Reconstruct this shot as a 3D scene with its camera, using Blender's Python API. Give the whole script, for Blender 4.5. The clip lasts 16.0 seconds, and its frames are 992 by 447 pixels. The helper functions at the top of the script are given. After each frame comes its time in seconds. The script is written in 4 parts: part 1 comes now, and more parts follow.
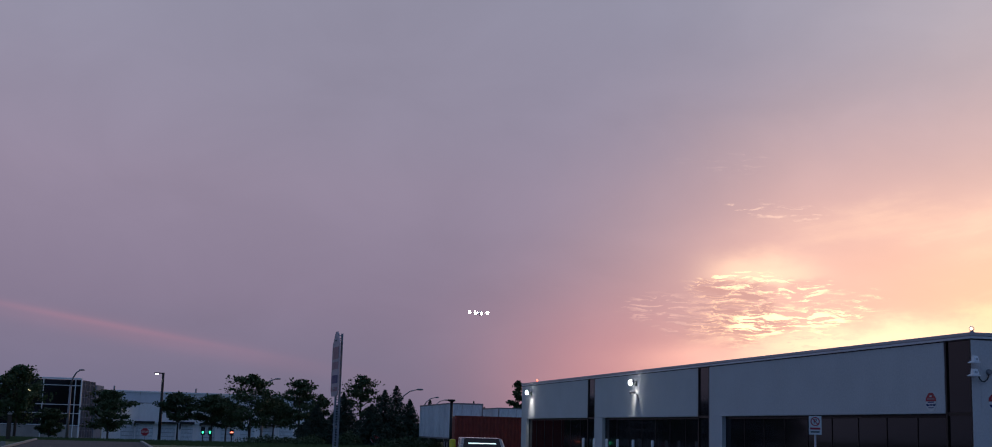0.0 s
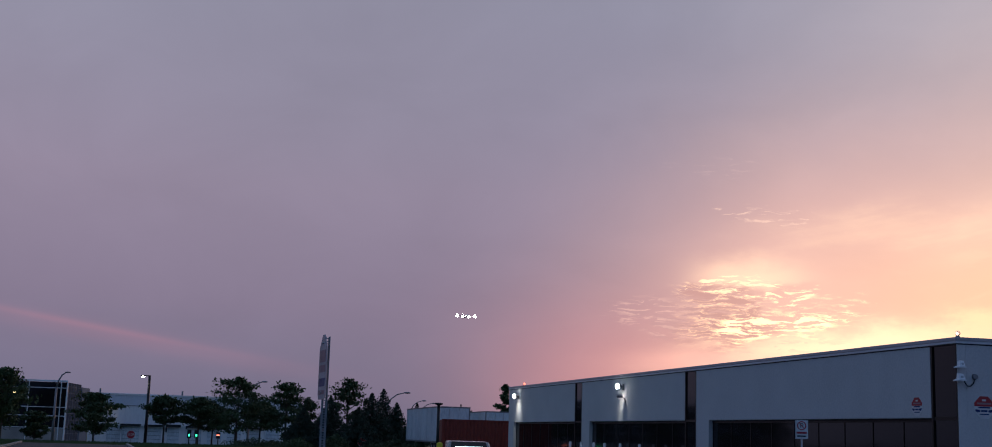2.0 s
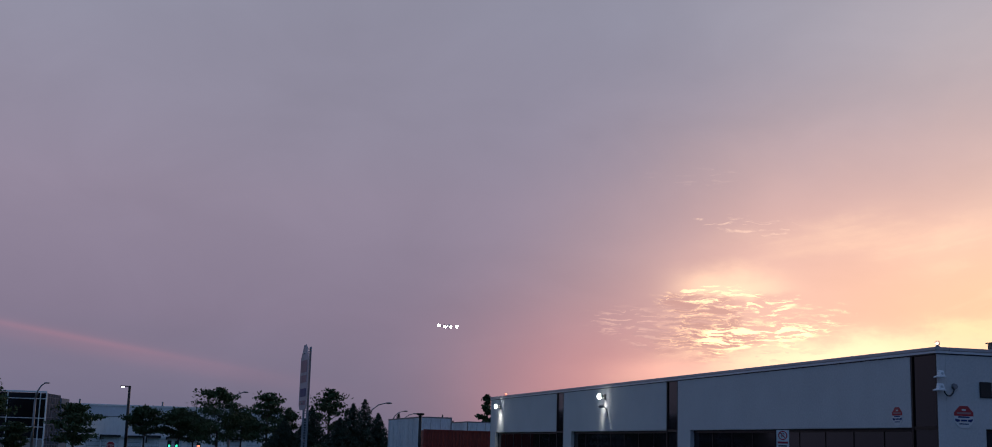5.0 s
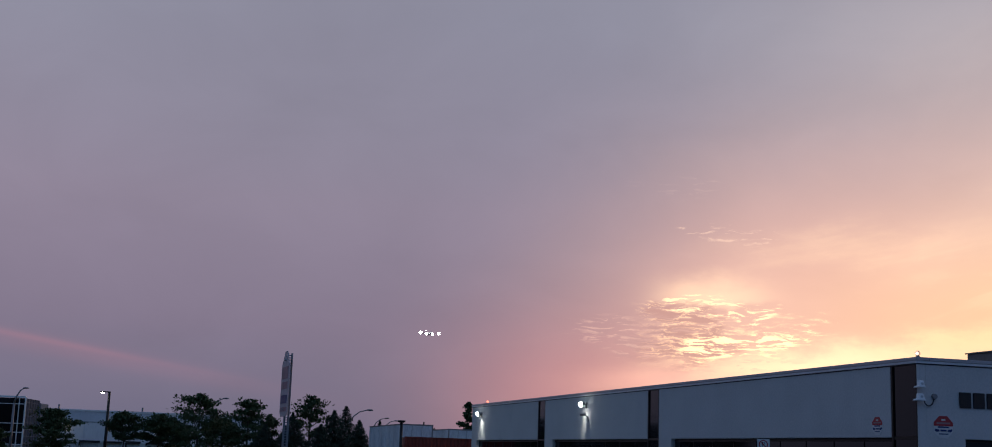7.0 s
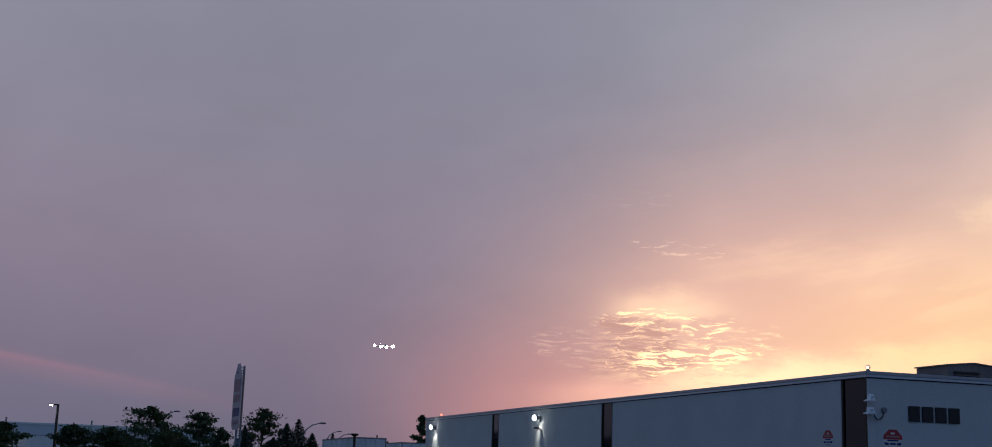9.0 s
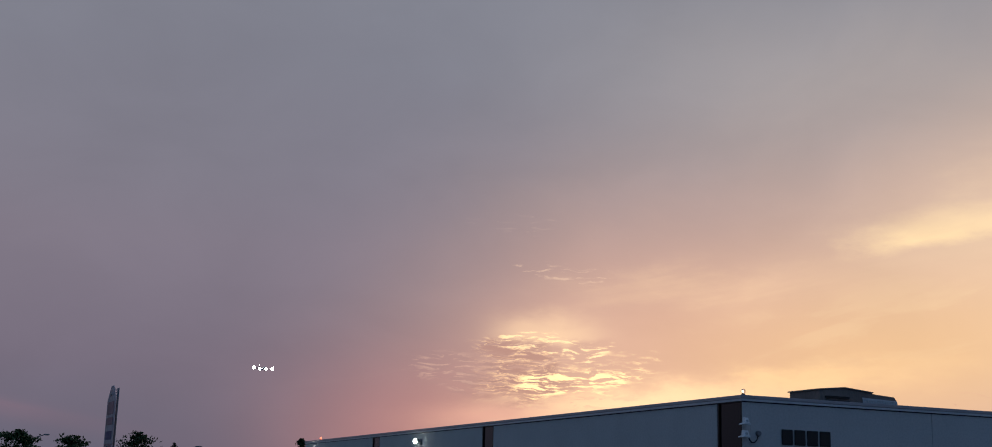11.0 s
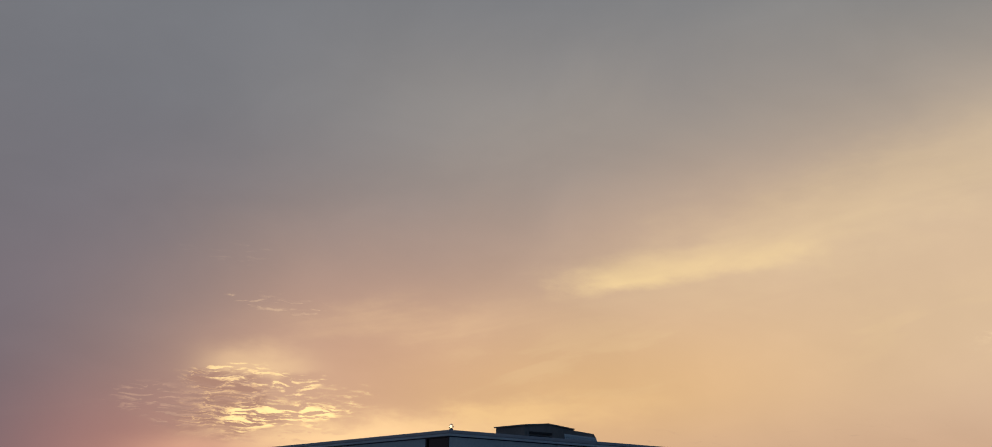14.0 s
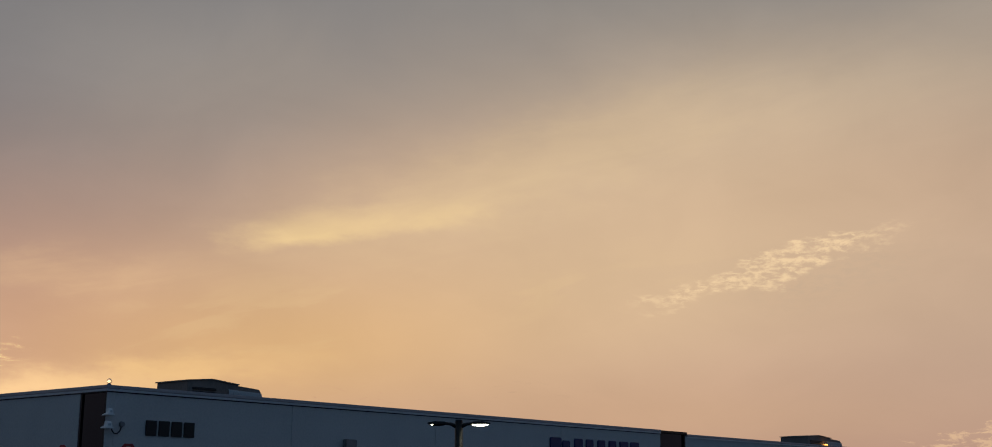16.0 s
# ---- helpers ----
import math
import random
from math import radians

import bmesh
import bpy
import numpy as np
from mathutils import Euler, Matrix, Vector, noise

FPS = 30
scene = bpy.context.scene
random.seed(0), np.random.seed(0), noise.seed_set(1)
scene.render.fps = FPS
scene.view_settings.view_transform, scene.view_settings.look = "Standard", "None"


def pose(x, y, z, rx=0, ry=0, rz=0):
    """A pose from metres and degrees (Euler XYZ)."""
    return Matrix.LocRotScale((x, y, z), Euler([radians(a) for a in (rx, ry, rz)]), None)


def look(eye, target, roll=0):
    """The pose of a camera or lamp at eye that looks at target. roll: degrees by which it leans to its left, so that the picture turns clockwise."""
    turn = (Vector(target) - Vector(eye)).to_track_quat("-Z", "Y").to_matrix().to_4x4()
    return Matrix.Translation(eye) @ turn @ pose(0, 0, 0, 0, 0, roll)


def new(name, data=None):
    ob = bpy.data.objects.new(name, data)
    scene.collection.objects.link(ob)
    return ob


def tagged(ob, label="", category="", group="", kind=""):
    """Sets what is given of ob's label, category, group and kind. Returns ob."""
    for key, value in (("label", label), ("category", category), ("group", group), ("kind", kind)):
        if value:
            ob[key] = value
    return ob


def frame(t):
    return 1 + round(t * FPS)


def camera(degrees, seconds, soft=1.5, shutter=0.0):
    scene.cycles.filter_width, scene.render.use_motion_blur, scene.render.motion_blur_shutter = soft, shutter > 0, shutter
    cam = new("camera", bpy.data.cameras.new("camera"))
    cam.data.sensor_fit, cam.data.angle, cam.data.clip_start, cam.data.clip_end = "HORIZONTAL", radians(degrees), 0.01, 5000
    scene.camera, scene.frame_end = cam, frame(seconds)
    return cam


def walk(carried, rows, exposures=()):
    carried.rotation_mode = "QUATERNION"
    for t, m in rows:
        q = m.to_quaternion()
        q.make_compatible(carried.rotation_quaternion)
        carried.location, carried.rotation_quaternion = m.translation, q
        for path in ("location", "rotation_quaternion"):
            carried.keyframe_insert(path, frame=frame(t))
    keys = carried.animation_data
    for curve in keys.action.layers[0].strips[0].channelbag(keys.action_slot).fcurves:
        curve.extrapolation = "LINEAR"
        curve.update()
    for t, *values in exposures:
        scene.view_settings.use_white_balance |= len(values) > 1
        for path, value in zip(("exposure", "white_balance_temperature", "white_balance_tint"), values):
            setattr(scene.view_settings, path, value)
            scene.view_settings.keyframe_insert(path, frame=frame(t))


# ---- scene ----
EYE_X, EYE_Y, EYE_Z = 0.0, 0.0, 1.65
cam = camera(42.32, 16.0, soft=0.95)
walk(cam, [
    (0, pose(EYE_X, EYE_Y, EYE_Z, 99.22, -1.58, 0.00)),
    (0.5, pose(EYE_X, EYE_Y, EYE_Z, 99.39, -1.63, 0.01)),
    (1, pose(EYE_X, EYE_Y, EYE_Z, 99.61, -1.67, -0.27)),
    (1.5, pose(EYE_X, EYE_Y, EYE_Z, 99.58, -1.68, -0.35)),
    (2, pose(EYE_X, EYE_Y, EYE_Z, 99.39, -1.70, -0.57)),
    (2.5, pose(EYE_X, EYE_Y, EYE_Z, 99.54, -1.67, -0.76)),
    (3, pose(EYE_X, EYE_Y, EYE_Z, 99.47, -1.72, -0.94)),
    (3.5, pose(EYE_X, EYE_Y, EYE_Z, 99.70, -1.60, -1.19)),
    (6, pose(EYE_X, EYE_Y, EYE_Z, 100.02, -1.67, -1.64)),
    (6.5, pose(EYE_X, EYE_Y, EYE_Z, 100.26, -1.72, -1.93)),
    (7, pose(EYE_X, EYE_Y, EYE_Z, 100.22, -1.88, -2.21)),
    (7.5, pose(EYE_X, EYE_Y, EYE_Z, 100.40, -1.81, -2.52)),
    (8, pose(EYE_X, EYE_Y, EYE_Z, 100.44, -1.86, -2.95)),
    (8.2, pose(EYE_X, EYE_Y, EYE_Z, 100.57, -1.88, -3.20)),
    (10.3, pose(EYE_X, EYE_Y, EYE_Z, 101.38, -1.68, -7.02)),
    (10.5, pose(EYE_X, EYE_Y, EYE_Z, 101.68, -1.65, -7.67)),
    (11, pose(EYE_X, EYE_Y, EYE_Z, 102.04, -1.61, -9.51)),
    (11.5, pose(EYE_X, EYE_Y, EYE_Z, 102.52, -1.87, -11.41)),
    (12, pose(EYE_X, EYE_Y, EYE_Z, 103.02, -1.94, -12.99)),
    (12.5, pose(EYE_X, EYE_Y, EYE_Z, 103.26, -1.83, -15.00)),
    (13, pose(EYE_X, EYE_Y, EYE_Z, 103.78, -1.65, -16.71)),
    (13.5, pose(EYE_X, EYE_Y, EYE_Z, 104.01, -1.52, -19.49)),
    (14, pose(EYE_X, EYE_Y, EYE_Z, 103.84, -1.23, -22.33)),
    (14.5, pose(EYE_X, EYE_Y, EYE_Z, 103.90, -1.09, -25.78)),
    (15, pose(EYE_X, EYE_Y, EYE_Z, 103.67, -0.88, -28.95)),
    (15.5, pose(EYE_X, EYE_Y, EYE_Z, 103.28, -0.56, -33.24)),
    (16, pose(EYE_X, EYE_Y, EYE_Z, 102.11, -0.29, -37.00)),
], exposures=[
    (0, 0.08, 6600, 14), (3.5, 0.06, 6600, 12), (8, -0.03, 6680, 9), (10.5, -0.22, 6750, 5),
    (11.5, -0.36, 7000, 2), (12.5, -0.45, 7200, -1), (14.5, -0.61, 7450, -2), (16, -0.67, 7650, -1),
])


# ---------------------------------------------------------------- colour and node helpers
def lin(r, g, b):
    def one(c):
        c /= 255
        return c / 12.92 if c <= 0.04045 else ((c + 0.055) / 1.055) ** 2.4
    return (one(r), one(g), one(b))


class Net:
    """Small helper that writes node arithmetic as plain calls."""

    def __init__(self, tree):
        self.tree = tree

    def node(self, kind):
        return self.tree.nodes.new(kind)

    def put(self, socket, v):
        if isinstance(v, bpy.types.NodeSocket):
            self.tree.links.new(v, socket)
        elif isinstance(v, tuple) and len(v) == 3 and socket.type == "RGBA":
            socket.default_value = (*v, 1)
        else:
            socket.default_value = v

    def math(self, op, a, b=0.0, c=0.0, clamp=False):
        n = self.node("ShaderNodeMath")
        n.operation, n.use_clamp = op, clamp
        for s, v in zip(n.inputs, (a, b, c)):
            self.put(s, v)
        return n.outputs[0]

    def add(self, a, b): return self.math("ADD", a, b)
    def sub(self, a, b): return self.math("SUBTRACT", a, b)
    def mul(self, a, b): return self.math("MULTIPLY", a, b)

    def smooth(self, v, lo, hi):
        n = self.node("ShaderNodeMapRange")
        n.interpolation_type = "SMOOTHSTEP"
        for s, x in zip(n.inputs, (v, lo, hi, 0.0, 1.0)):
            self.put(s, x)
        return n.outputs[0]

    def span(self, v, lo, hi, a, b):
        n = self.node("ShaderNodeMapRange")
        for s, x in zip(n.inputs, (v, lo, hi, a, b)):
            self.put(s, x)
        return n.outputs[0]

    def mix(self, f, a, b, blend="MIX"):
        n = self.node("ShaderNodeMix")
        n.data_type, n.blend_type = "RGBA", blend
        n.clamp_factor = True
        self.put(n.inputs[0], f), self.put(n.inputs[6], a), self.put(n.inputs[7], b)
        return n.outputs[2]

    def ramp(self, v, stops):
        n = self.node("ShaderNodeValToRGB")
        while len(n.color_ramp.elements) < len(stops):
            n.color_ramp.elements.new(0.5)
        for e, (p, c) in zip(n.color_ramp.elements, stops):
            e.position, e.color = p, (*c, 1)
        self.put(n.inputs[0], v)
        return n.outputs[0]

    def xyz(self, x, y, z=0.0):
        n = self.node("ShaderNodeCombineXYZ")
        for s, v in zip(n.inputs, (x, y, z)):
            self.put(s, v)
        return n.outputs[0]

    def noise(self, vec, scale, detail=4.0, rough=0.55, distort=0.0):
        n = self.node("ShaderNodeTexNoise")
        self.put(n.inputs["Vector"], vec)
        n.inputs["Scale"].default_value, n.inputs["Detail"].default_value = scale, detail
        n.inputs["Roughness"].default_value, n.inputs["Distortion"].default_value = rough, distort
        return n.outputs[0]


# ---------------------------------------------------------------- dusk sky
SUN_AZ, SUN_EL = 17.0, 2.5
world = bpy.data.worlds.new("dusk_sky")
scene.world = world
world.use_nodes = True
world.node_tree.nodes.clear()
S = Net(world.node_tree)
coord = S.node("ShaderNodeTexCoord")
sep = S.node("ShaderNodeSeparateXYZ")
S.put(sep.inputs[0], coord.outputs["Generated"])
AZ = S.mul(S.math("ARCTAN2", sep.outputs[0], sep.outputs[1]), 57.29578)
EL = S.mul(S.math("ARCSINE", sep.outputs[2]), 57.29578)


drift = S.noise(S.xyz(S.mul(AZ, 0.33), S.mul(EL, 0.8), 11.0), 1.0, 6, 0.6)
drift2 = S.noise(S.xyz(S.mul(AZ, 0.33), S.mul(EL, 0.8), 23.0), 1.0, 6, 0.6)
AZ_W = S.add(AZ, S.mul(S.sub(drift, 0.5), 7.0))
EL_W = S.add(EL, S.mul(S.sub(drift2, 0.5), 2.6))


def blob(az, el, sa, se, turn=0.0, power=2.0, ragged=False):
    """A soft patch in the sky: its middle, half-widths along and across, and tilt, in degrees; ragged ones have a torn outline."""
    c, s = math.cos(radians(turn)), math.sin(radians(turn))
    da, de = S.sub(AZ_W if ragged else AZ, az), S.sub(EL_W if ragged else EL, el)
    u = S.math("DIVIDE", S.add(S.mul(da, c), S.mul(de, s)), sa)
    v = S.math("DIVIDE", S.sub(S.mul(de, c), S.mul(da, s)), se)
    q = S.add(S.mul(u, u), S.mul(v, v))
    return S.math("EXPONENT", S.mul(S.math("POWER", q, power / 2), -1.0))


def scaled(c, k):
    return tuple(x * k for x in c)


up = S.span(EL, 0, 90, 0, 1)
cool = S.ramp(up, [(0.0, lin(105, 106, 132)), (0.06, lin(131, 121, 144)), (0.12, lin(145, 135, 156)),
                   (0.21, lin(145, 146, 166)), (0.28, lin(144, 147, 166)), (0.5, lin(118, 128, 148)), (1.0, lin(90, 112, 146))])
warm = S.ramp(up, [(0.0, lin(215, 166, 166)), (0.04, lin(228, 173, 170)), (0.09, lin(239, 190, 180)),
                   (0.15, lin(231, 194, 186)), (0.20, lin(217, 197, 193)), (0.27, lin(196, 190, 193)),
                   (0.5, lin(140, 146, 158)), (1.0, lin(90, 112, 146))])
soft = S.noise(S.xyz(S.mul(AZ, 0.09), S.mul(EL, 0.13)), 1.0, 5, 0.5, 0.4)
# the lit side of the deck ends in a line that climbs steeply at first and then leans over to the side
rim = S.node("ShaderNodeFloatCurve")
points = rim.mapping.curves[0].points
points[0].location, points[1].location = (0.0, 0.10), (1.0, 0.80)
for x, y in ((0.20, 0.20), (0.30, 0.33), (0.40, 0.45), (0.50, 0.54), (0.60, 0.65), (0.70, 0.74), (0.85, 0.79)):
    points.new(x, y)
rim.mapping.update()
S.put(rim.inputs["Value"], S.span(AZ, -20, 60, 0, 1))
height = S.sub(S.add(EL, S.span(soft, 0.2, 0.8, -2.2, 2.2)), S.span(rim.outputs[0], 0, 1, -4, 29))
turned = S.sub(1.0, S.smooth(height, -11.0, 10.5))
turned = S.mul(turned, S.smooth(AZ, -4.0, 17.0))
col = S.mix(turned, cool, warm)
# the deck is thicker on the cool side and thins out high above the glow
col = S.mix(S.mul(blob(-6, 17, 12, 5.5), 0.55), col, lin(134, 132, 151))
col = S.mix(S.mul(blob(21, 19, 9, 4.5), 0.38), col, lin(196, 187, 192))
# pink haze low beside the glow, and the wide peach glow round the hidden sun
col = S.mix(S.mul(blob(7.2, 2.4, 6.6, 3.6), 0.55), col, lin(214, 141, 146))
col = S.mix(S.mul(blob(18, 6.5, 8.0, 4.0), 0.50), col, scaled(lin(249, 190, 176), 0.95))
col = S.mix(S.mul(blob(42, 9.5, 18, 6.5, 8), 0.78), col, (1.16, 0.84, 0.63))
col = S.mix(S.mul(blob(27, 6.2, 11, 3.4, 5), 0.70), col, (1.20, 0.74, 0.40))
col = S.mix(S.mul(blob(44, 3.4, 15, 1.7, 0), 0.5), col, (1.00, 0.64, 0.46))
col = S.mix(S.mul(blob(62, 6.5, 15, 6.5), 0.45), col, (0.84, 0.68, 0.60))
# thin veils higher up on the bright side
wisp = S.noise(S.xyz(S.mul(S.add(AZ, S.mul(EL, 1.2)), 0.10), S.mul(S.sub(EL, S.mul(AZ, 0.22)), 0.62), 7.0), 1.0, 6, 0.55, 0.6)
wisp = S.smooth(wisp, 0.32, 0.70)
col = S.mix(S.mul(S.mul(blob(37, 14.0, 10, 1.9, 18, 2, True), S.add(0.7, S.mul(wisp, 0.3))), 0.40), col, (1.36, 1.00, 0.66))
col = S.mix(S.mul(S.mul(blob(46, 15.5, 13, 2.6, 12), S.add(0.7, S.mul(wisp, 0.3))), 0.30), col, (1.28, 0.98, 0.76))
col = S.mix(S.mul(S.mul(blob(18.5, 9.2, 4.6, 0.85, 2, 2, True), S.add(0.25, wisp)), 0.36), col, (1.26, 0.84, 0.58))
col = S.mix(S.mul(S.mul(blob(30, 8.0, 14, 1.6, 7), S.smooth(wisp, 0.45, 0.9)), 0.22), col, (1.34, 0.96, 0.62))
# the bright streak, crisp along its lower edge
flat = S.sub(S.sub(EL, 11.15), S.mul(S.sub(AZ, 28.5), 0.14))
flat = S.add(flat, S.mul(S.sub(drift2, 0.5), 0.9))
edge = S.mul(S.smooth(flat, -0.35, 0.25), S.sub(1.0, S.smooth(flat, 0.3, 1.7)))
along = S.mul(S.smooth(AZ_W, 23.0, 28.0), S.sub(1.0, S.smooth(AZ_W, 28.5, 39.0)))
col = S.mix(S.mul(S.mul(edge, along), S.add(0.42, S.mul(wisp, 0.30))), col, (1.62, 1.19, 0.68))
# bright band that runs low along the horizon and climbs to the side
band = blob(15.4, 4.15, 4.8, 0.7, 6, 2, True)
band2 = blob(22.5, 5.2, 5.0, 0.6, 7, 2, True)
col = S.mix(S.mul(blob(16.0, 3.4, 5.6, 1.2, 6), 0.80), col, (1.48, 0.96, 0.66))
col = S.mix(S.mul(band2, 0.55), col, (1.52, 0.99, 0.54))
col = S.mix(S.mul(band, 0.72), col, (1.68, 1.12, 0.68))
col = S.mix(S.mul(blob(9.3, 3.5, 2.6, 0.55, 2), 0.55), col, (1.18, 0.60, 0.50))
# broken bright cloud before the sun: a glow on top, a mauve hole with curled threads, a bright core, faint ripples beside
bend = S.noise(S.xyz(S.mul(AZ, 0.55), S.mul(EL, 1.1), 4.0), 1.0, 4, 0.55)
bend2 = S.noise(S.xyz(S.mul(AZ, 0.55), S.mul(EL, 1.1), 14.0), 1.0, 4, 0.55)
fil_vec = S.xyz(S.add(S.mul(AZ, 0.72), S.mul(bend2, 1.3)), S.add(S.mul(EL, 4.0), S.mul(bend, 2.3)), 2.6)
fil = S.noise(fil_vec, 1.15, 9, 0.63, 0.25)
fine = S.noise(S.xyz(S.add(S.mul(AZ, 0.85), S.mul(bend2, 2.4)), S.add(S.mul(EL, 6.0), S.mul(bend, 3.2)), 1.0), 1.15, 8, 0.60, 0.2)
thread = S.sub(1.0, S.smooth(S.math("ABSOLUTE", S.sub(fine, 0.52)), 0.010, 0.048))
thread = S.mul(thread, S.smooth(fil, 0.40, 0.56))
feather = S.smooth(fine, 0.52, 0.64)
lit = S.smooth(S.add(fil, S.mul(S.sub(fine, 0.5), 0.35)), 0.50, 0.60)
col = S.mix(S.mul(blob(12.8, 6.4, 3.4, 1.9, 0), 0.36), col, (1.12, 0.70, 0.55))
# glow on top, cut off below by the first row of threads
cap = S.sub(EL, S.add(6.75, S.mul(S.sub(bend, 0.5), 1.2)))
cap = S.mul(S.smooth(cap, -0.15, 0.25), S.sub(1.0, S.smooth(cap, 0.35, 1.9)))
col = S.mix(S.mul(S.mul(cap, blob(11.6, 7.1, 2.3, 2.0, 0, 3)), 0.62), col, (1.46, 0.98, 0.66))
hole = S.smooth(blob(10.6, 5.45, 2.3, 1.25, -6, 3, True), 0.10, 0.80)
col = S.mix(S.mul(hole, S.mul(S.sub(1.0, S.smooth(fil, 0.42, 0.60)), 0.70)), col, (0.60, 0.32, 0.29))
col = S.mix(S.mul(hole, S.mul(thread, 0.62)), col, (1.58, 1.00, 0.60))
col = S.mix(S.mul(hole, S.mul(S.smooth(fil, 0.56, 0.66), 0.50)), col, (1.50, 0.98, 0.60))
arc = S.smooth(blob(12.0, 6.6, 2.3, 0.40, -3, 3, True), 0.10, 0.7)
col = S.mix(S.mul(arc, S.mul(lit, 0.95)), col, (1.70, 1.18, 0.70))
tips = S.smooth(blob(14.4, 5.6, 2.2, 0.6, 4, 3, True), 0.10, 0.75)
col = S.mix(S.mul(tips, S.mul(S.add(S.mul(lit, 0.5), S.mul(thread, 0.6)), 0.85)), col, (1.62, 1.10, 0.66))
core = S.smooth(blob(12.8, 5.0, 2.3, 0.6, 3, 3, True), 0.08, 0.7)
col = S.mix(S.mul(core, S.smooth(S.add(fil, S.mul(S.sub(fine, 0.5), 0.4)), 0.47, 0.56)), col, (1.95, 1.36, 0.74))
# ripples fading to the cool side
ripples = S.smooth(blob(8.0, 5.3, 2.2, 0.9, -8, 3, True), 0.1, 0.9)
col = S.mix(S.mul(ripples, S.mul(feather, 0.48)), col, (1.00, 0.62, 0.52))
col = S.mix(S.mul(S.mul(ripples, S.sub(1.0, S.smooth(fil, 0.40, 0.54))), 0.30), col, (0.52, 0.32, 0.33))
# thin dark bars low in the glow
bars = S.mul(blob(12.3, 4.15, 3.2, 0.26, 3), S.smooth(fil, 0.54, 0.62))
col = S.mix(S.mul(bars, 0.62), col, (0.86, 0.52, 0.44))
bars2 = S.mul(blob(30, 4.3, 10, 0.5, 2), S.smooth(fil, 0.58, 0.68))
col = S.mix(S.mul(bars2, 0.35), col, (0.72, 0.46, 0.38))
# small feathered wisps above
patch2 = S.smooth(blob(12.6, 9.75, 1.8, 0.55, -12, 3, True), 0.1, 0.7)
col = S.mix(S.mul(S.mul(patch2, feather), 0.42), col, (1.20, 0.82, 0.64))
patch3 = S.smooth(blob(10.3, 12.0, 1.3, 0.5, -8, 3, True), 0.15, 0.8)
col = S.mix(S.mul(S.mul(patch3, feather), 0.10), col, (0.95, 0.68, 0.60))
# small puffy bank on the far side: grainy crest with a soft grey underside
puff = S.noise(S.xyz(S.mul(AZ, 0.9), S.mul(EL, 2.2), 5.0), 1.8, 8, 0.66, 0.3)
crest = S.smooth(S.add(blob(49.2, 9.95, 5.8, 0.6, 15, 3, True), S.mul(blob(51.2, 10.75, 1.5, 0.5, 12, 3, True), 0.8)), 0.12, 0.85)
under = blob(52.5, 9.6, 4.2, 0.9, 12, 3, True)
col = S.mix(S.mul(under, S.mul(S.smooth(puff, 0.40, 0.62), 0.22)), col, (0.80, 0.62, 0.54))
col = S.mix(S.mul(S.mul(crest, S.smooth(puff, 0.40, 0.64)), 0.70), col, (1.55, 1.14, 0.82))
bank2 = S.smooth(blob(57.2, 2.6, 2.6, 0.16, 5, 3, True), 0.1, 0.8)
col = S.mix(S.mul(S.mul(bank2, S.smooth(puff, 0.43, 0.58)), 0.5), col, (1.42, 0.96, 0.68))
# faint pink streak over the far trees
pink = S.add(S.mul(blob(-15.5, 3.65, 7.5, 0.42, -8.5), 0.6), S.mul(blob(-17.5, 4.15, 5.5, 0.14, -8.5), 0.7))
col = S.mix(S.mul(S.mul(pink, S.span(soft, 0.3, 0.7, 0.6, 1.0)), 0.30), col, lin(188, 132, 149))
# away from the sunset the deck is a dim blue-grey
away = S.smooth(S.math("ABSOLUTE", S.sub(AZ, SUN_AZ)), 50, 106)
col = S.mix(away, col, S.ramp(up, [(0.0, lin(62, 88, 128)), (0.15, lin(81, 114, 160)), (1.0, lin(90, 112, 146))]))
# slow mottling of the whole cloud deck
mott = S.span(S.noise(S.xyz(S.mul(AZ, 0.14), S.mul(EL, 0.24), 9.0), 1.0, 6, 0.55, 0.5), 0.25, 0.75, 0.955, 1.045)
n = S.node("ShaderNodeVectorMath")
n.operation = "SCALE"
S.put(n.inputs[0], col), S.put(n.inputs[3], mott)
deck = n.outputs[0]
air = S.node("ShaderNodeTexSky")
air.sky_type, air.sun_disc = "NISHITA", False
air.sun_elevation, air.sun_rotation = radians(SUN_EL), radians(SUN_AZ)
bg_air, bg_deck = S.node("ShaderNodeBackground"), S.node("ShaderNodeBackground")
S.put(bg_air.inputs[0], air.outputs[0]), S.put(bg_deck.inputs[0], deck)
bg_air.inputs[1].default_value, bg_deck.inputs[1].default_value = 0.05, 1.0
cover = S.node("ShaderNodeMixShader")
cover.inputs[0].default_value = 0.97
S.put(cover.inputs[1], bg_air.outputs[0]), S.put(cover.inputs[2], bg_deck.outputs[0])
out = S.node("ShaderNodeOutputWorld")
S.put(out.inputs[0], cover.outputs[0])

sun = new("sun", bpy.data.lights.new("sun", "SUN"))
sun.data.energy, sun.data.angle, sun.data.color = 0.12, radians(10), (1.0, 0.62, 0.38)
az, el = radians(SUN_AZ), radians(SUN_EL + 1)
sun.matrix_world = look((0, 0, 0), (-math.sin(az) * math.cos(el), -math.cos(az) * math.cos(el), -math.sin(el)))


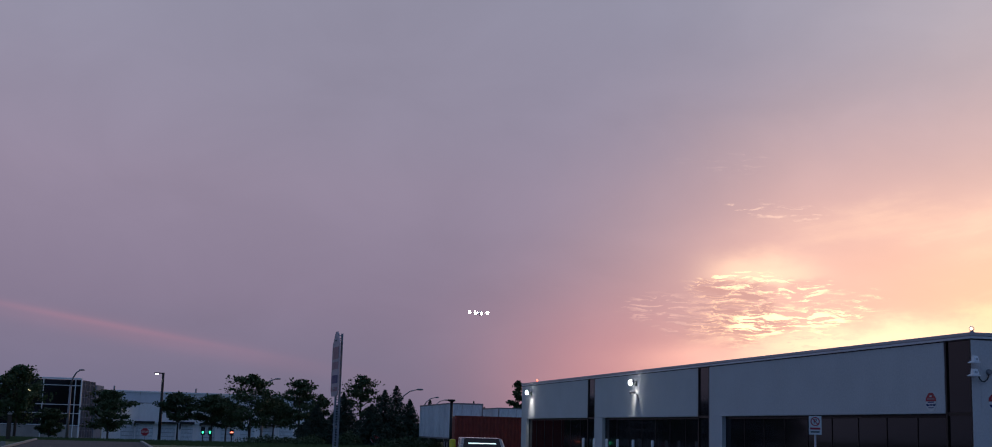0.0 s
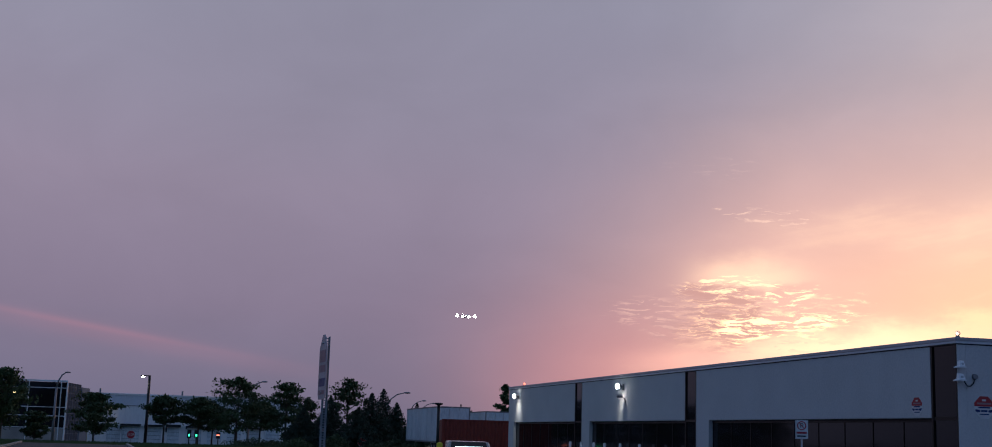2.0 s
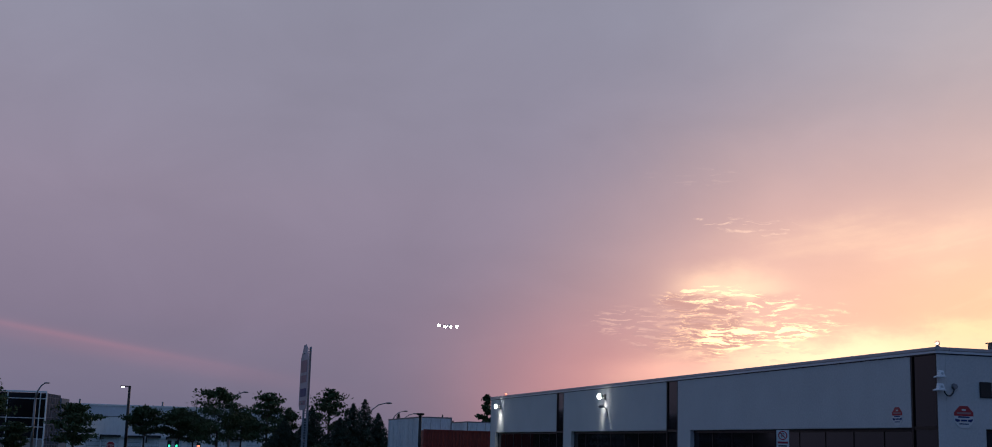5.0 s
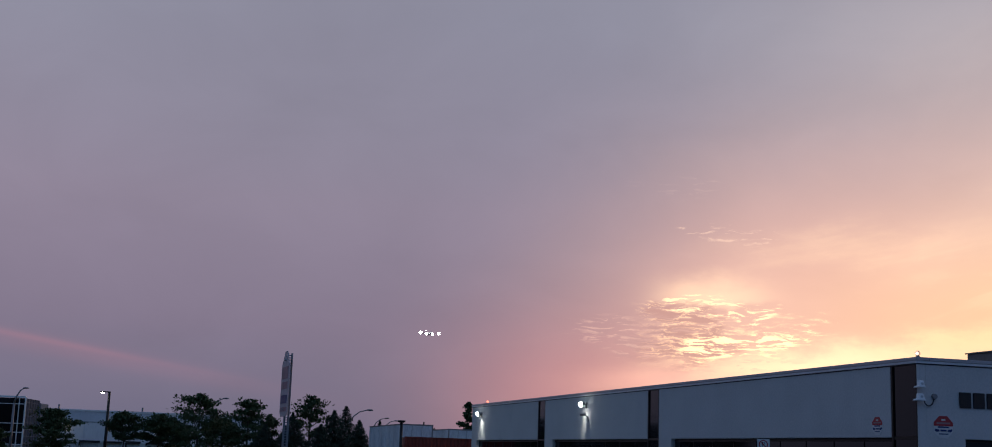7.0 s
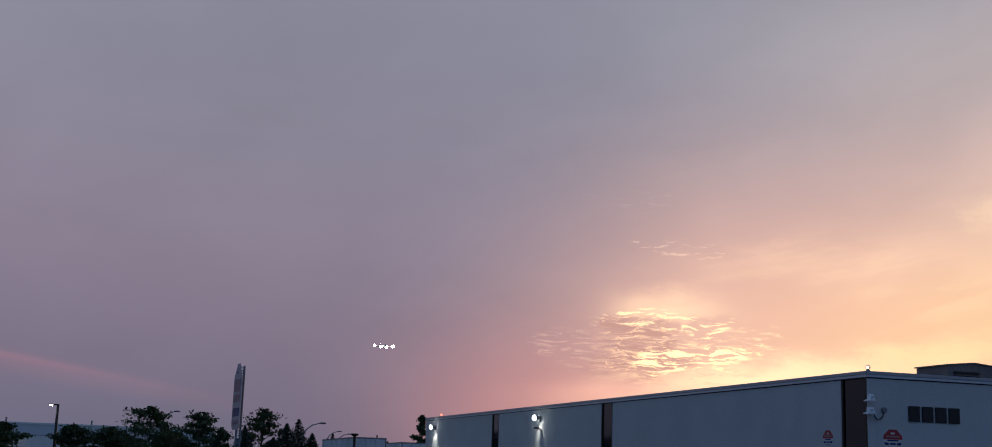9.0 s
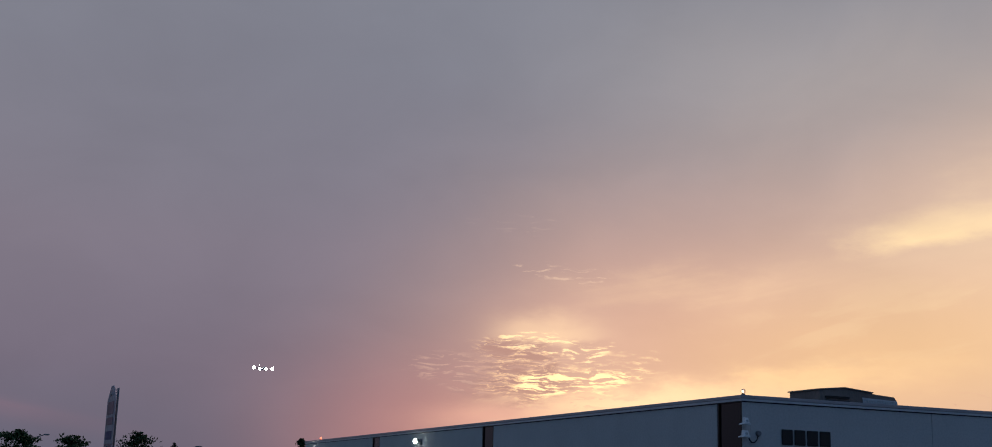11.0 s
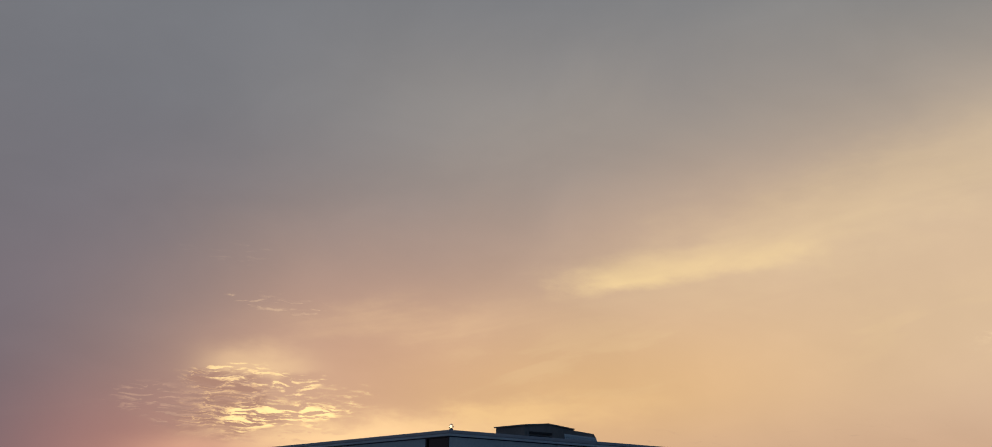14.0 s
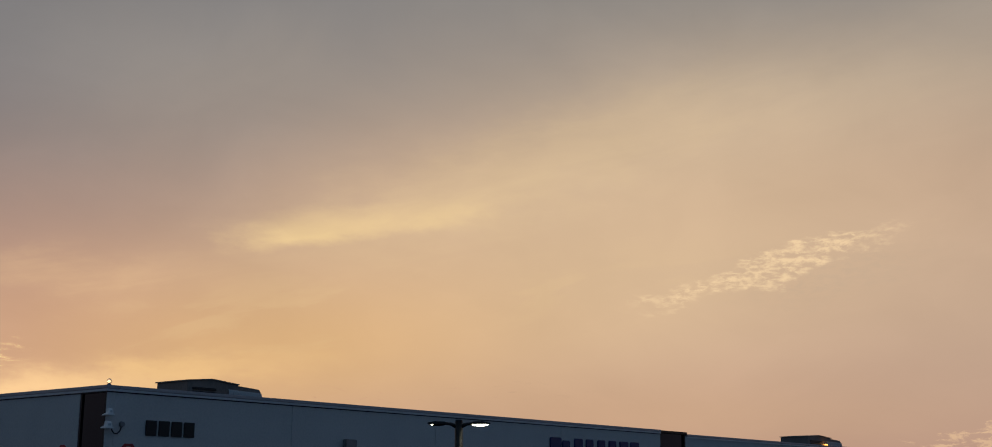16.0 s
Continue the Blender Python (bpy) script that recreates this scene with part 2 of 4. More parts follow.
# ---------------------------------------------------------------- materials
def material(name, color, rough=0.7, metal=0.0, vary=0.12, scale=3.0, bump=0.0, bump_scale=60.0, second=None,
             spread=0.0, spec=0.5, emit=None, power=0.0, stretch=(1, 1, 1), patch=0.5):
    m = bpy.data.materials.new(name)
    m.use_nodes = True
    N = Net(m.node_tree)
    p = m.node_tree.nodes["Principled BSDF"]
    tc = N.node("ShaderNodeTexCoord").outputs["Object"]
    mp = N.node("ShaderNodeMapping")
    mp.inputs["Scale"].default_value = stretch
    N.put(mp.inputs[0], tc)
    vec = mp.outputs[0]
    big, small = N.noise(vec, scale * 0.25, 4), N.noise(vec, scale * 6, 5, 0.65)
    tone = N.add(N.mul(big, patch * 2), N.mul(small, 2 - patch * 2))
    c2 = second or tuple(x * 0.6 for x in color)
    c = N.mix(N.smooth(tone, 0.75, 1.35), color, tuple(a + (b - a) * min(1, vary * 4) for a, b in zip(color, c2)))
    if spread:
        info = N.node("ShaderNodeObjectInfo").outputs["Random"]
        h = N.node("ShaderNodeHueSaturation")
        N.put(h.inputs["Value"], N.span(info, 0, 1, 1 - spread, 1 + spread)), N.put(h.inputs["Color"], c)
        c = h.outputs[0]
    N.put(p.inputs["Base Color"], c)
    p.inputs["Metallic"].default_value = metal
    p.inputs["Specular IOR Level"].default_value = spec
    N.put(p.inputs["Roughness"], N.span(small, 0.3, 0.7, max(0.0, rough - 0.08), min(1, rough + 0.08)))
    if bump:
        b = N.node("ShaderNodeBump")
        b.inputs["Strength"].default_value, b.inputs["Distance"].default_value = bump, 0.02
        N.put(b.inputs["Height"], N.noise(vec, bump_scale, 4, 0.6))
        N.put(p.inputs["Normal"], b.outputs[0])
    if emit:
        p.inputs["Emission Color"].default_value = (*emit, 1)
        p.inputs["Emission Strength"].default_value = power
    return m


STUCCO = material("stucco", (0.65, 0.635, 0.63), 0.9, vary=0.08, scale=2.2, bump=0.45, bump_scale=38, patch=0.35)
COPING = material("coping_metal", (0.52, 0.47, 0.49), 0.40, 0.0, vary=0.10)
DRIP = material("drip_edge", (0.78, 0.78, 0.80), 0.35, vary=0.08)
GLASS = material("dark_glass", (0.012, 0.010, 0.012), 0.05, vary=0.05, spec=0.27)
BROWN_FRAME = material("brown_frame", (0.022, 0.015, 0.014), 0.45, 0.4)
ROOF = material("roof_gravel", (0.16, 0.15, 0.15), 0.95, bump=0.6)
WHITE_METAL = material("white_metal", (0.72, 0.72, 0.72), 0.45, vary=0.08)
GREY_METAL = material("grey_metal", (0.28, 0.28, 0.30), 0.5, 0.7, vary=0.15)
BLACK_METAL = material("black_metal", (0.02, 0.02, 0.022), 0.5, 0.3)
GALV = material("galvanized_steel", (0.42, 0.43, 0.45), 0.45, 0.8, vary=0.2, scale=8)
HVAC_MAT = material("hvac_sheet", (0.24, 0.22, 0.21), 0.6, 0.3, vary=0.2, stretch=(1, 1, 0.3))
HVAC_PALE = material("hvac_pale", (0.62, 0.66, 0.70), 0.5, 0.1, vary=0.15)
WHITE_PLASTIC = material("white_plastic", (0.86, 0.88, 0.90), 0.35, vary=0.05)
BLACK_PAINT = material("black_paint", (0.012, 0.012, 0.014), 0.6)
NAVY = material("navy_paint", (0.008, 0.030, 0.15), 0.5)
RED_SIGN = material("red_sign", (0.48, 0.03, 0.035), 0.5, vary=0.15, scale=10)
WHITE_SIGN = material("white_sign", (0.75, 0.74, 0.74), 0.5, vary=0.08, scale=10)
FADED_PLATE = material("faded_plate", (0.52, 0.45, 0.48), 0.5, vary=0.2, scale=12)
# no lamp: glows to imitate the sky's reflection on the car's rear glass
SKY_GLINT = material("sky_glint_strip", (0.6, 0.8, 0.8), 0.4, emit=(0.65, 0.95, 1.0), power=1.6)
FADED_RED = material("faded_red", (0.42, 0.22, 0.24), 0.55, vary=0.2, scale=12)
ASPHALT = material("asphalt", (0.055, 0.055, 0.058), 0.9, vary=0.2, scale=0.8, bump=0.5, bump_scale=30)
CONCRETE = material("concrete", (0.36, 0.35, 0.33), 0.9, vary=0.15, bump=0.3)
GRASS = material("grass", (0.070, 0.105, 0.035), 0.95, second=(0.10, 0.115, 0.045), vary=0.25, scale=0.6, bump=0.8, bump_scale=12)
BLADE = material("grass_blade", (0.075, 0.115, 0.036), 0.9, second=(0.11, 0.12, 0.045), vary=0.25, scale=1)
BARK = material("bark", (0.075, 0.058, 0.045), 0.95, bump=0.8, bump_scale=18, stretch=(1, 1, 0.2))
LEAF = material("leaf", (0.052, 0.085, 0.028), 0.75, second=(0.032, 0.056, 0.020), vary=0.25, scale=0.8, spread=0.15)
NEEDLE = material("needle", (0.028, 0.052, 0.030), 0.8, second=(0.018, 0.034, 0.022), vary=0.25, scale=1.0, spread=0.15)
RED_PAINT = material("container_red", (0.25, 0.036, 0.026), 0.65, second=(0.13, 0.026, 0.02), vary=0.2, scale=1.5, stretch=(1, 1, 0.3))
TRAILER_WHITE = material("trailer_white", (0.72, 0.79, 0.84), 0.5, second=(0.40, 0.45, 0.50), vary=0.25, scale=1.2, stretch=(1, 1, 0.3))
TYRE = material("rubber", (0.015, 0.015, 0.016), 0.85)
OFFICE_CLAD = material("office_cladding", (0.06, 0.08, 0.12), 0.9, vary=0.15, scale=0.5, spec=0.08)
RIB = material("office_rib", (0.20, 0.24, 0.31), 0.9, vary=0.1, spec=0.08)
CLAD = material("pale_cladding", (0.86, 0.87, 0.89), 0.6, vary=0.08, scale=0.4, stretch=(1, 1, 0.4))
BLUE_CLAD = material("blue_grey_cladding", (0.72, 0.75, 0.82), 0.6, vary=0.08, scale=0.4)
STONE = material("pale_stone", (0.42, 0.36, 0.33), 0.85, vary=0.2, scale=1.5)
CAR_PAINT = material("car_paint", (0.30, 0.31, 0.33), 0.25, 0.6, vary=0.03)
YELLOW = material("yellow_paint", (0.75, 0.60, 0.02), 0.5, vary=0.1)
PLANE_WHITE = material("aircraft_white", (0.75, 0.75, 0.76), 0.3, vary=0.05)
PLANE_NAVY = material("aircraft_navy", (0.015, 0.02, 0.06), 0.3)
PLANE_METAL = material("aircraft_metal", (0.4, 0.4, 0.42), 0.35, 0.8)
WALL_LAMP = material("lit_wall_lamp", (0.8, 0.8, 0.8), 0.4, emit=(0.95, 1.0, 0.95), power=30)
STREET_LIT = material("lit_street_lamp", (0.8, 0.8, 0.8), 0.4, emit=(1.0, 0.97, 0.85), power=14)
WARM_LIT = material("lit_warm_lamp", (0.8, 0.7, 0.5), 0.4, emit=(1.0, 0.72, 0.35), power=8)
RED_LIT = material("lit_red_lamp", (0.8, 0.2, 0.1), 0.4, emit=(1.0, 0.20, 0.12), power=3.0)
ORANGE_LIT = material("lit_orange_lamp", (0.8, 0.4, 0.1), 0.4, emit=(1.0, 0.42, 0.08), power=10)
GREEN_LIT = material("lit_green_lamp", (0.1, 0.8, 0.4), 0.4, emit=(0.03, 1.0, 0.42), power=2.0)
LANDING_LIT = material("lit_landing_lamp", (0.9, 0.9, 0.9), 0.3, emit=(1.0, 0.97, 0.95), power=25)


def clear_glass():
    m = bpy.data.materials.new("clear_glass")
    m.use_nodes = True
    p = m.node_tree.nodes["Principled BSDF"]
    p.inputs["Transmission Weight"].default_value, p.inputs["Roughness"].default_value = 1.0, 0.02
    p.inputs["IOR"].default_value = 1.4
    return m


GLOBE = clear_glass()


# ---------------------------------------------------------------- mesh helpers
def link(name, bm, mat, parent=None, label="", m=None):
    me = bpy.data.meshes.new(name)
    bm.to_mesh(me)
    bm.free()
    me.materials.append(mat)
    ob = new(name, me)
    if parent:
        ob.parent = parent
    if m is not None:
        ob.matrix_basis = m
    return tagged(ob, label)


def part(name, bm, mat, parent, label=""):
    return link(name, bm, mat, parent, label)


def thing(name, m, label, category, group="", kind=""):
    ob = new(name)
    ob.empty_display_size = 0.3
    ob.matrix_basis = m
    return tagged(ob, label, category, group, kind)


def box(x0, x1, y0, y1, z0, z1, bevel=0.0, bm=None):
    own = bmesh.new()
    bmesh.ops.create_cube(own, size=1)
    for v in own.verts:
        v.co = ((x0 + x1) / 2 + v.co.x * (x1 - x0), (y0 + y1) / 2 + v.co.y * (y1 - y0), (z0 + z1) / 2 + v.co.z * (z1 - z0))
    if bevel:
        bmesh.ops.bevel(own, geom=own.edges[:], offset=bevel, segments=2, affect="EDGES")
    return join(bm, own)


def join(bm, own):
    if bm is None:
        return own
    tmp = bpy.data.meshes.new("tmp")
    own.to_mesh(tmp)
    own.free()
    bm.from_mesh(tmp)
    bpy.data.meshes.remove(tmp)
    return bm


def tube(points, radii, sides=10, bm=None, caps=True):
    """A round tube along points, with a radius at each."""
    own = bmesh.new()
    pts = [Vector(p) for p in points]
    if isinstance(radii, (int, float)):
        radii = [radii] * len(pts)
    rings = []
    for i, p in enumerate(pts):
        d = (pts[min(i + 1, len(pts) - 1)] - pts[max(i - 1, 0)]).normalized()
        a = d.orthogonal().normalized() if abs(d.z) > 0.99 else d.cross(Vector((0, 0, 1))).normalized()
        b = d.cross(a)
        rings.append([own.verts.new(p + radii[i] * (math.cos(2 * math.pi * k / sides) * a + math.sin(2 * math.pi * k / sides) * b)) for k in range(sides)])
    for r, q in zip(rings, rings[1:]):
        for k in range(sides):
            own.faces.new((r[k], r[(k + 1) % sides], q[(k + 1) % sides], q[k]))
    if caps:
        own.faces.new(rings[0][::-1]), own.faces.new(rings[-1])
    bmesh.ops.recalc_face_normals(own, faces=own.faces[:])
    for f in own.faces:
        f.smooth = len(f.verts) == 4
    return join(bm, own)


def ball(c, r, bm=None, seg=16, squash=(1, 1, 1)):
    own = bmesh.new()
    bmesh.ops.create_uvsphere(own, u_segments=seg, v_segments=max(6, seg // 2), radius=1)
    for v in own.verts:
        v.co = Vector(c) + Vector((v.co.x * r * squash[0], v.co.y * r * squash[1], v.co.z * r * squash[2]))
    for f in own.faces:
        f.smooth = True
    return join(bm, own)


def prism(outline, y0, y1, bm=None, bevel=0.0):
    """An outline of (x, z) points pushed from y0 to y1."""
    own = bmesh.new()
    a = [own.verts.new((x, y0, z)) for x, z in outline]
    b = [own.verts.new((x, y1, z)) for x, z in outline]
    own.faces.new(a), own.faces.new(b[::-1])
    k = len(a)
    for i in range(k):
        own.faces.new((a[i], b[i], b[(i + 1) % k], a[(i + 1) % k]))
    bmesh.ops.recalc_face_normals(own, faces=own.faces[:])
    if bevel:
        bmesh.ops.bevel(own, geom=own.edges[:], offset=bevel, segments=2, affect="EDGES")
    return join(bm, own)


def at(az, d, z=0.0, turn=0.0):
    """A pose at a bearing and distance from the standpoint; its own -y looks back along the bearing, plus turn."""
    a = radians(az)
    return pose(d * math.sin(a), d * math.cos(a), z, 0, 0, -az + turn)


LOW = -1.6


def ground_z(y):
    f = min(1, max(0, (y - 118) / 16))
    return LOW * f * f * (3 - 2 * f)


# ---------------------------------------------------------------- ground
def make_ground():
    bm = bmesh.new()
    ys = [-4000, -400, -100, 0, 60, 100, 112, 116, 118, 120, 122, 124, 126, 128, 130, 132, 134, 137, 150, 200, 300, 600, 4000]
    xs = [-4000, -800, -200, -100, -60, -30, 0, 30, 100, 400, 4000]
    grid = [[bm.verts.new((x, y, ground_z(y))) for x in xs] for y in ys]
    for r, q in zip(grid, grid[1:]):
        for i in range(len(xs) - 1):
            bm.faces.new((r[i], r[i + 1], q[i + 1], q[i]))
    tagged(link("ground", bm, GRASS), "mown grass verge that drops to the road", "grass", kind="structure")
    tagged(link("parking_lot", box(-45, 75, -60, 62, -0.2, 0.02), ASPHALT), "worn grey asphalt parking lot", "parking lot", kind="structure")
    bm = box(-3.9, 3.9, 0, 53, -0.2, 0.025)
    tagged(link("driveway", bm, ASPHALT, m=pose(-17.0, 52.3, 0, 0, 0, 16.7)), "asphalt driveway between grass verges", "driveway", kind="structure")
    for x in (-4.0, 4.0):
        tagged(link("kerb", box(x - 0.1, x + 0.1, 0, 53, -0.2, 0.14, 0.02), CONCRETE, m=pose(-17.0, 52.3, 0, 0, 0, 16.7)), "pale concrete kerb along the driveway", "kerb", kind="structure")
    tagged(link("road", box(-300, 300, 136, 146, -2, LOW + 0.03), ASPHALT), "asphalt road beyond the grass verge", "road", kind="structure")


make_ground()
# ---------------------------------------------------------------- near building
CORNER = pose(14.866, 40.42, 0, 0, 0, 13.725)
TOP = 5.15


def make_building():
    b = thing("commercial_building", CORNER, "low grey stucco commercial building with dark glass slots and metal coping", "building")
    D = 55.0
    bays = [(0.0, 1.5, 19.29, 20.75), (20.75, 22.13, 36.52, 38.0), (38.0, 39.4, 53.6, D)]
    for s0, s1, s2, s3 in bays:
        # overhanging panel, pillar, glass
        part("wall_panel", box(0, 0.35, s1, s3, 2.62, TOP - 0.12, 0.015), STUCCO, b)
        part("pillar", box(0.004, 0.35, s2, s3, 0, 2.62), STUCCO, b)
        w = thing("window", Matrix(), "dark brown tinted glass in thin frames", "")
        w.parent = b
        del w["label"]
        part("frame", box(0.01, 0.30, s0 + 0.02, s0 + 0.12, 0, TOP - 0.12), BROWN_FRAME, w)
        part("frame", box(0.01, 0.30, s1 - 0.10, s1 - 0.005, 0, TOP - 0.12), BROWN_FRAME, w)
        part("frame", box(0.03, 0.30, s0 + 0.12, s1 - 0.1, 2.55, 2.66), BROWN_FRAME, w)
        part("frame", box(0.18, 0.30, s1, s2, 2.50, 2.62), BROWN_FRAME, w)
        part("pane", box(0.06, 0.09, s0 + 0.12, s1 - 0.1, 2.66, TOP - 0.12), GLASS, w)
        part("pane", box(0.06, 0.09, s0 + 0.12, s1 - 0.1, 0.1, 2.55), GLASS, w)
        k = max(1, round((s2 - s1) / 2.05))
        for i in range(k):
            a, c = s1 + (s2 - s1) * i / k, s1 + (s2 - s1) * (i + 1) / k
            part("pane", box(0.22, 0.25, a + 0.018, c - 0.018, 0.1, 2.5), GLASS, w)
            part("frame", box(0.20, 0.29, c - 0.018, c + 0.018, 0.1, 2.5), BROWN_FRAME, w)
        part("sill", box(0.1, 0.35, s1, s2, 0, 0.1), CONCRETE, w)
    part("core", box(0.36, 33, 0.36, D - 0.01, 0, 4.7), ROOF, b)
    # end face
    part("corner_edge", box(0.0, 0.309, 0, 0.018, 0, TOP - 0.12), STUCCO, b)
    # first bay of the end face: an overhanging panel over dark glass
    part("wall_panel", box(0.31, 7.86, 0, 0.355, 2.62, TOP - 0.12, 0.006), STUCCO, b)
    part("pillar", box(0.31, 1.72, 0.004, 0.355, 0, 2.62), STUCCO, b)
    part("pillar", box(7.1, 7.86, 0.004, 0.355, 0, 2.62), STUCCO, b)
    w = thing("window", Matrix(), "", "")
    w.parent = b
    part("frame", box(1.72, 7.1, 0.20, 0.30, 2.52, 2.62), BROWN_FRAME, w)
    for i in range(3):
        a, c = 1.72 + i * 1.793, 1.72 + (i + 1) * 1.793
        part("pane", box(a + 0.02, c - 0.02, 0.22, 0.25, 0.1, 2.52), GLASS, w)
        part("frame", box(c - 0.02, min(c + 0.02, 7.1), 0.20, 0.30, 0.1, 2.52), BROWN_FRAME, w)
    part("sill", box(1.72, 7.1, 0.1, 0.355, 0, 0.1), CONCRETE, w)
    for r0, r1 in ((7.875, 15.7), (15.715, 24.4), (24.415, 33.0)):
        part("wall_panel", box(r0, r1, 0, 0.355, 0, TOP - 0.12, 0.006), STUCCO, b)
    part("rear_wall", box(0.36, 72, D - 0.3, D, 0, TOP - 0.13), STUCCO, b)
    part("coping", box(-0.07, 0.42, -0.07, D + 0.05, TOP - 0.12, TOP, 0.02), COPING, b)
    part("coping", box(0.42, 33.0, -0.07, 0.42, TOP - 0.12, TOP, 0.02), COPING, b)
    part("drip_edge", box(-0.05, 0.35, -0.05, D, TOP - 0.195, TOP - 0.121, 0.008), DRIP, b, "pale metal drip edge")
    part("drip_edge", box(0.351, 33.0, -0.05, 0.35, TOP - 0.195, TOP - 0.121, 0.008), DRIP, b, "pale metal drip edge")
    # dark strips stand in for the shadow line below the drip edge
    part("shadow_gap", box(-0.012, 0.34, -0.012, D, TOP - 0.23, TOP - 0.196), BROWN_FRAME, b)
    part("shadow_gap", box(0.341, 33.0, -0.012, 0.34, TOP - 0.23, TOP - 0.196), BROWN_FRAME, b)
    w = thing("window", Matrix(), "", "")
    w.parent = b
    part("frame", box(33.0, 33.12, 0.02, 0.3, 0, TOP - 0.15), BROWN_FRAME, w)
    part("frame", box(35.36, 35.48, 0.02, 0.3, 0, TOP - 0.15), BROWN_FRAME, w)
    part("pane", box(33.12, 35.36, 0.1, 0.13, 0, TOP - 0.15), GLASS, w)
    part("coping", box(33.0, 35.6, -0.05, 0.4, TOP - 0.15, TOP - 0.02, 0.02), BROWN_FRAME, b)
    part("wall_panel", box(35.48, 72, 0, 0.355, 0, TOP - 0.24, 0.006), STUCCO, b)
    part("coping", box(35.6, 72, -0.07, 0.42, TOP - 0.24, TOP - 0.12, 0.02), COPING, b)
    part("drip_edge", box(35.6, 72, -0.05, 0.35, TOP - 0.315, TOP - 0.241, 0.008), DRIP, b, "pale metal drip edge")
    part("core", box(33.3, 72, 0.36, D - 0.31, 0, 4.7), ROOF, b)
    return b


make_building()


def on_building(x, y, z, turn=0.0):
    return CORNER @ pose(x, y, z, 0, 0, turn)


# ---------------------------------------------------------------- things on the near building
def spot(m, power, size=70, color=(0.95, 1.0, 0.95)):
    s = new("lamp_light", bpy.data.lights.new("lamp_light", "SPOT"))
    s.data.energy, s.data.spot_size, s.data.spot_blend, s.data.color = power, radians(size), 0.8, color
    s.data.shadow_soft_size = 0.08
    s.matrix_world = m
    return s


def wall_lamp(y, z, arm):
    t = thing("wall_lamp", on_building(0, y, z), "lit round white flood lamp on the stucco wall", "wall lamp", "wall lamps")
    part("bracket", box(-0.06, 0.0, -0.08, 0.08, -0.22, 0.1, 0.01), GREY_METAL, t)
    part("neck", tube([(-0.05, 0, -0.05), (-0.16, 0, -0.03), (-0.22, 0, 0.0)], 0.03), GREY_METAL, t)
    part("housing", tube([(-0.14, 0.0, 0.02), (-0.2, 0, 0.0), (-0.32, 0, -0.04)], [0.08, 0.14, 0.15], 16), GREY_METAL, t)
    part("lens", ball((-0.36, 0, -0.03), 0.145, seg=28, squash=(0.8, 1, 1)), WALL_LAMP, t, "glowing lens")
    a = on_building(-0.50, y, z - 0.16).translation
    b = on_building(-0.02, y, z - 1.15).translation
    spot(look(a, b), 70, 84)
    if arm:
        u = thing("security_camera", on_building(0, y - 0.1, z - 0.6), "grey camera housing on a wall arm", "camera")
        part("arm", tube([(0, -0.35, -0.5), (-0.05, -0.2, -0.1), (-0.25, 0.0, 0.05)], 0.025), GREY_METAL, u)
        part("housing", box(-0.42, -0.12, -0.11, 0.11, -0.05, 0.07, 0.03), GREY_METAL, u)
        part("hood", box(-0.46, -0.1, -0.13, 0.13, 0.073, 0.09), WHITE_METAL, u)


wall_lamp(30.7, 4.51, True)
wall_lamp(52.3, 4.45, False)


def roof_beacon(x, y, z, mat, label, r=0.09):
    t = thing("beacon_lamp", on_building(x, y, z), label, "lamp")
    part("base", tube([(0, 0, 0), (0, 0, 0.05)], r * 0.8, 12), GREY_METAL, t)
    bm = ball((0, 0, 0.05 + r), r, seg=24)
    if mat is GLOBE:
        inner = ball((0, 0, 0.05 + r), r * 0.9, seg=24)
        bmesh.ops.reverse_faces(inner, faces=inner.faces[:])
        join(bm, inner)
    part("globe", bm, mat, t)


roof_beacon(0.17, 51.6, TOP, RED_LIT, "small red lamp glowing on the parapet", 0.075)
roof_beacon(0.15, 0.15, TOP, GLOBE, "small clear glass globe on the parapet corner", 0.085)


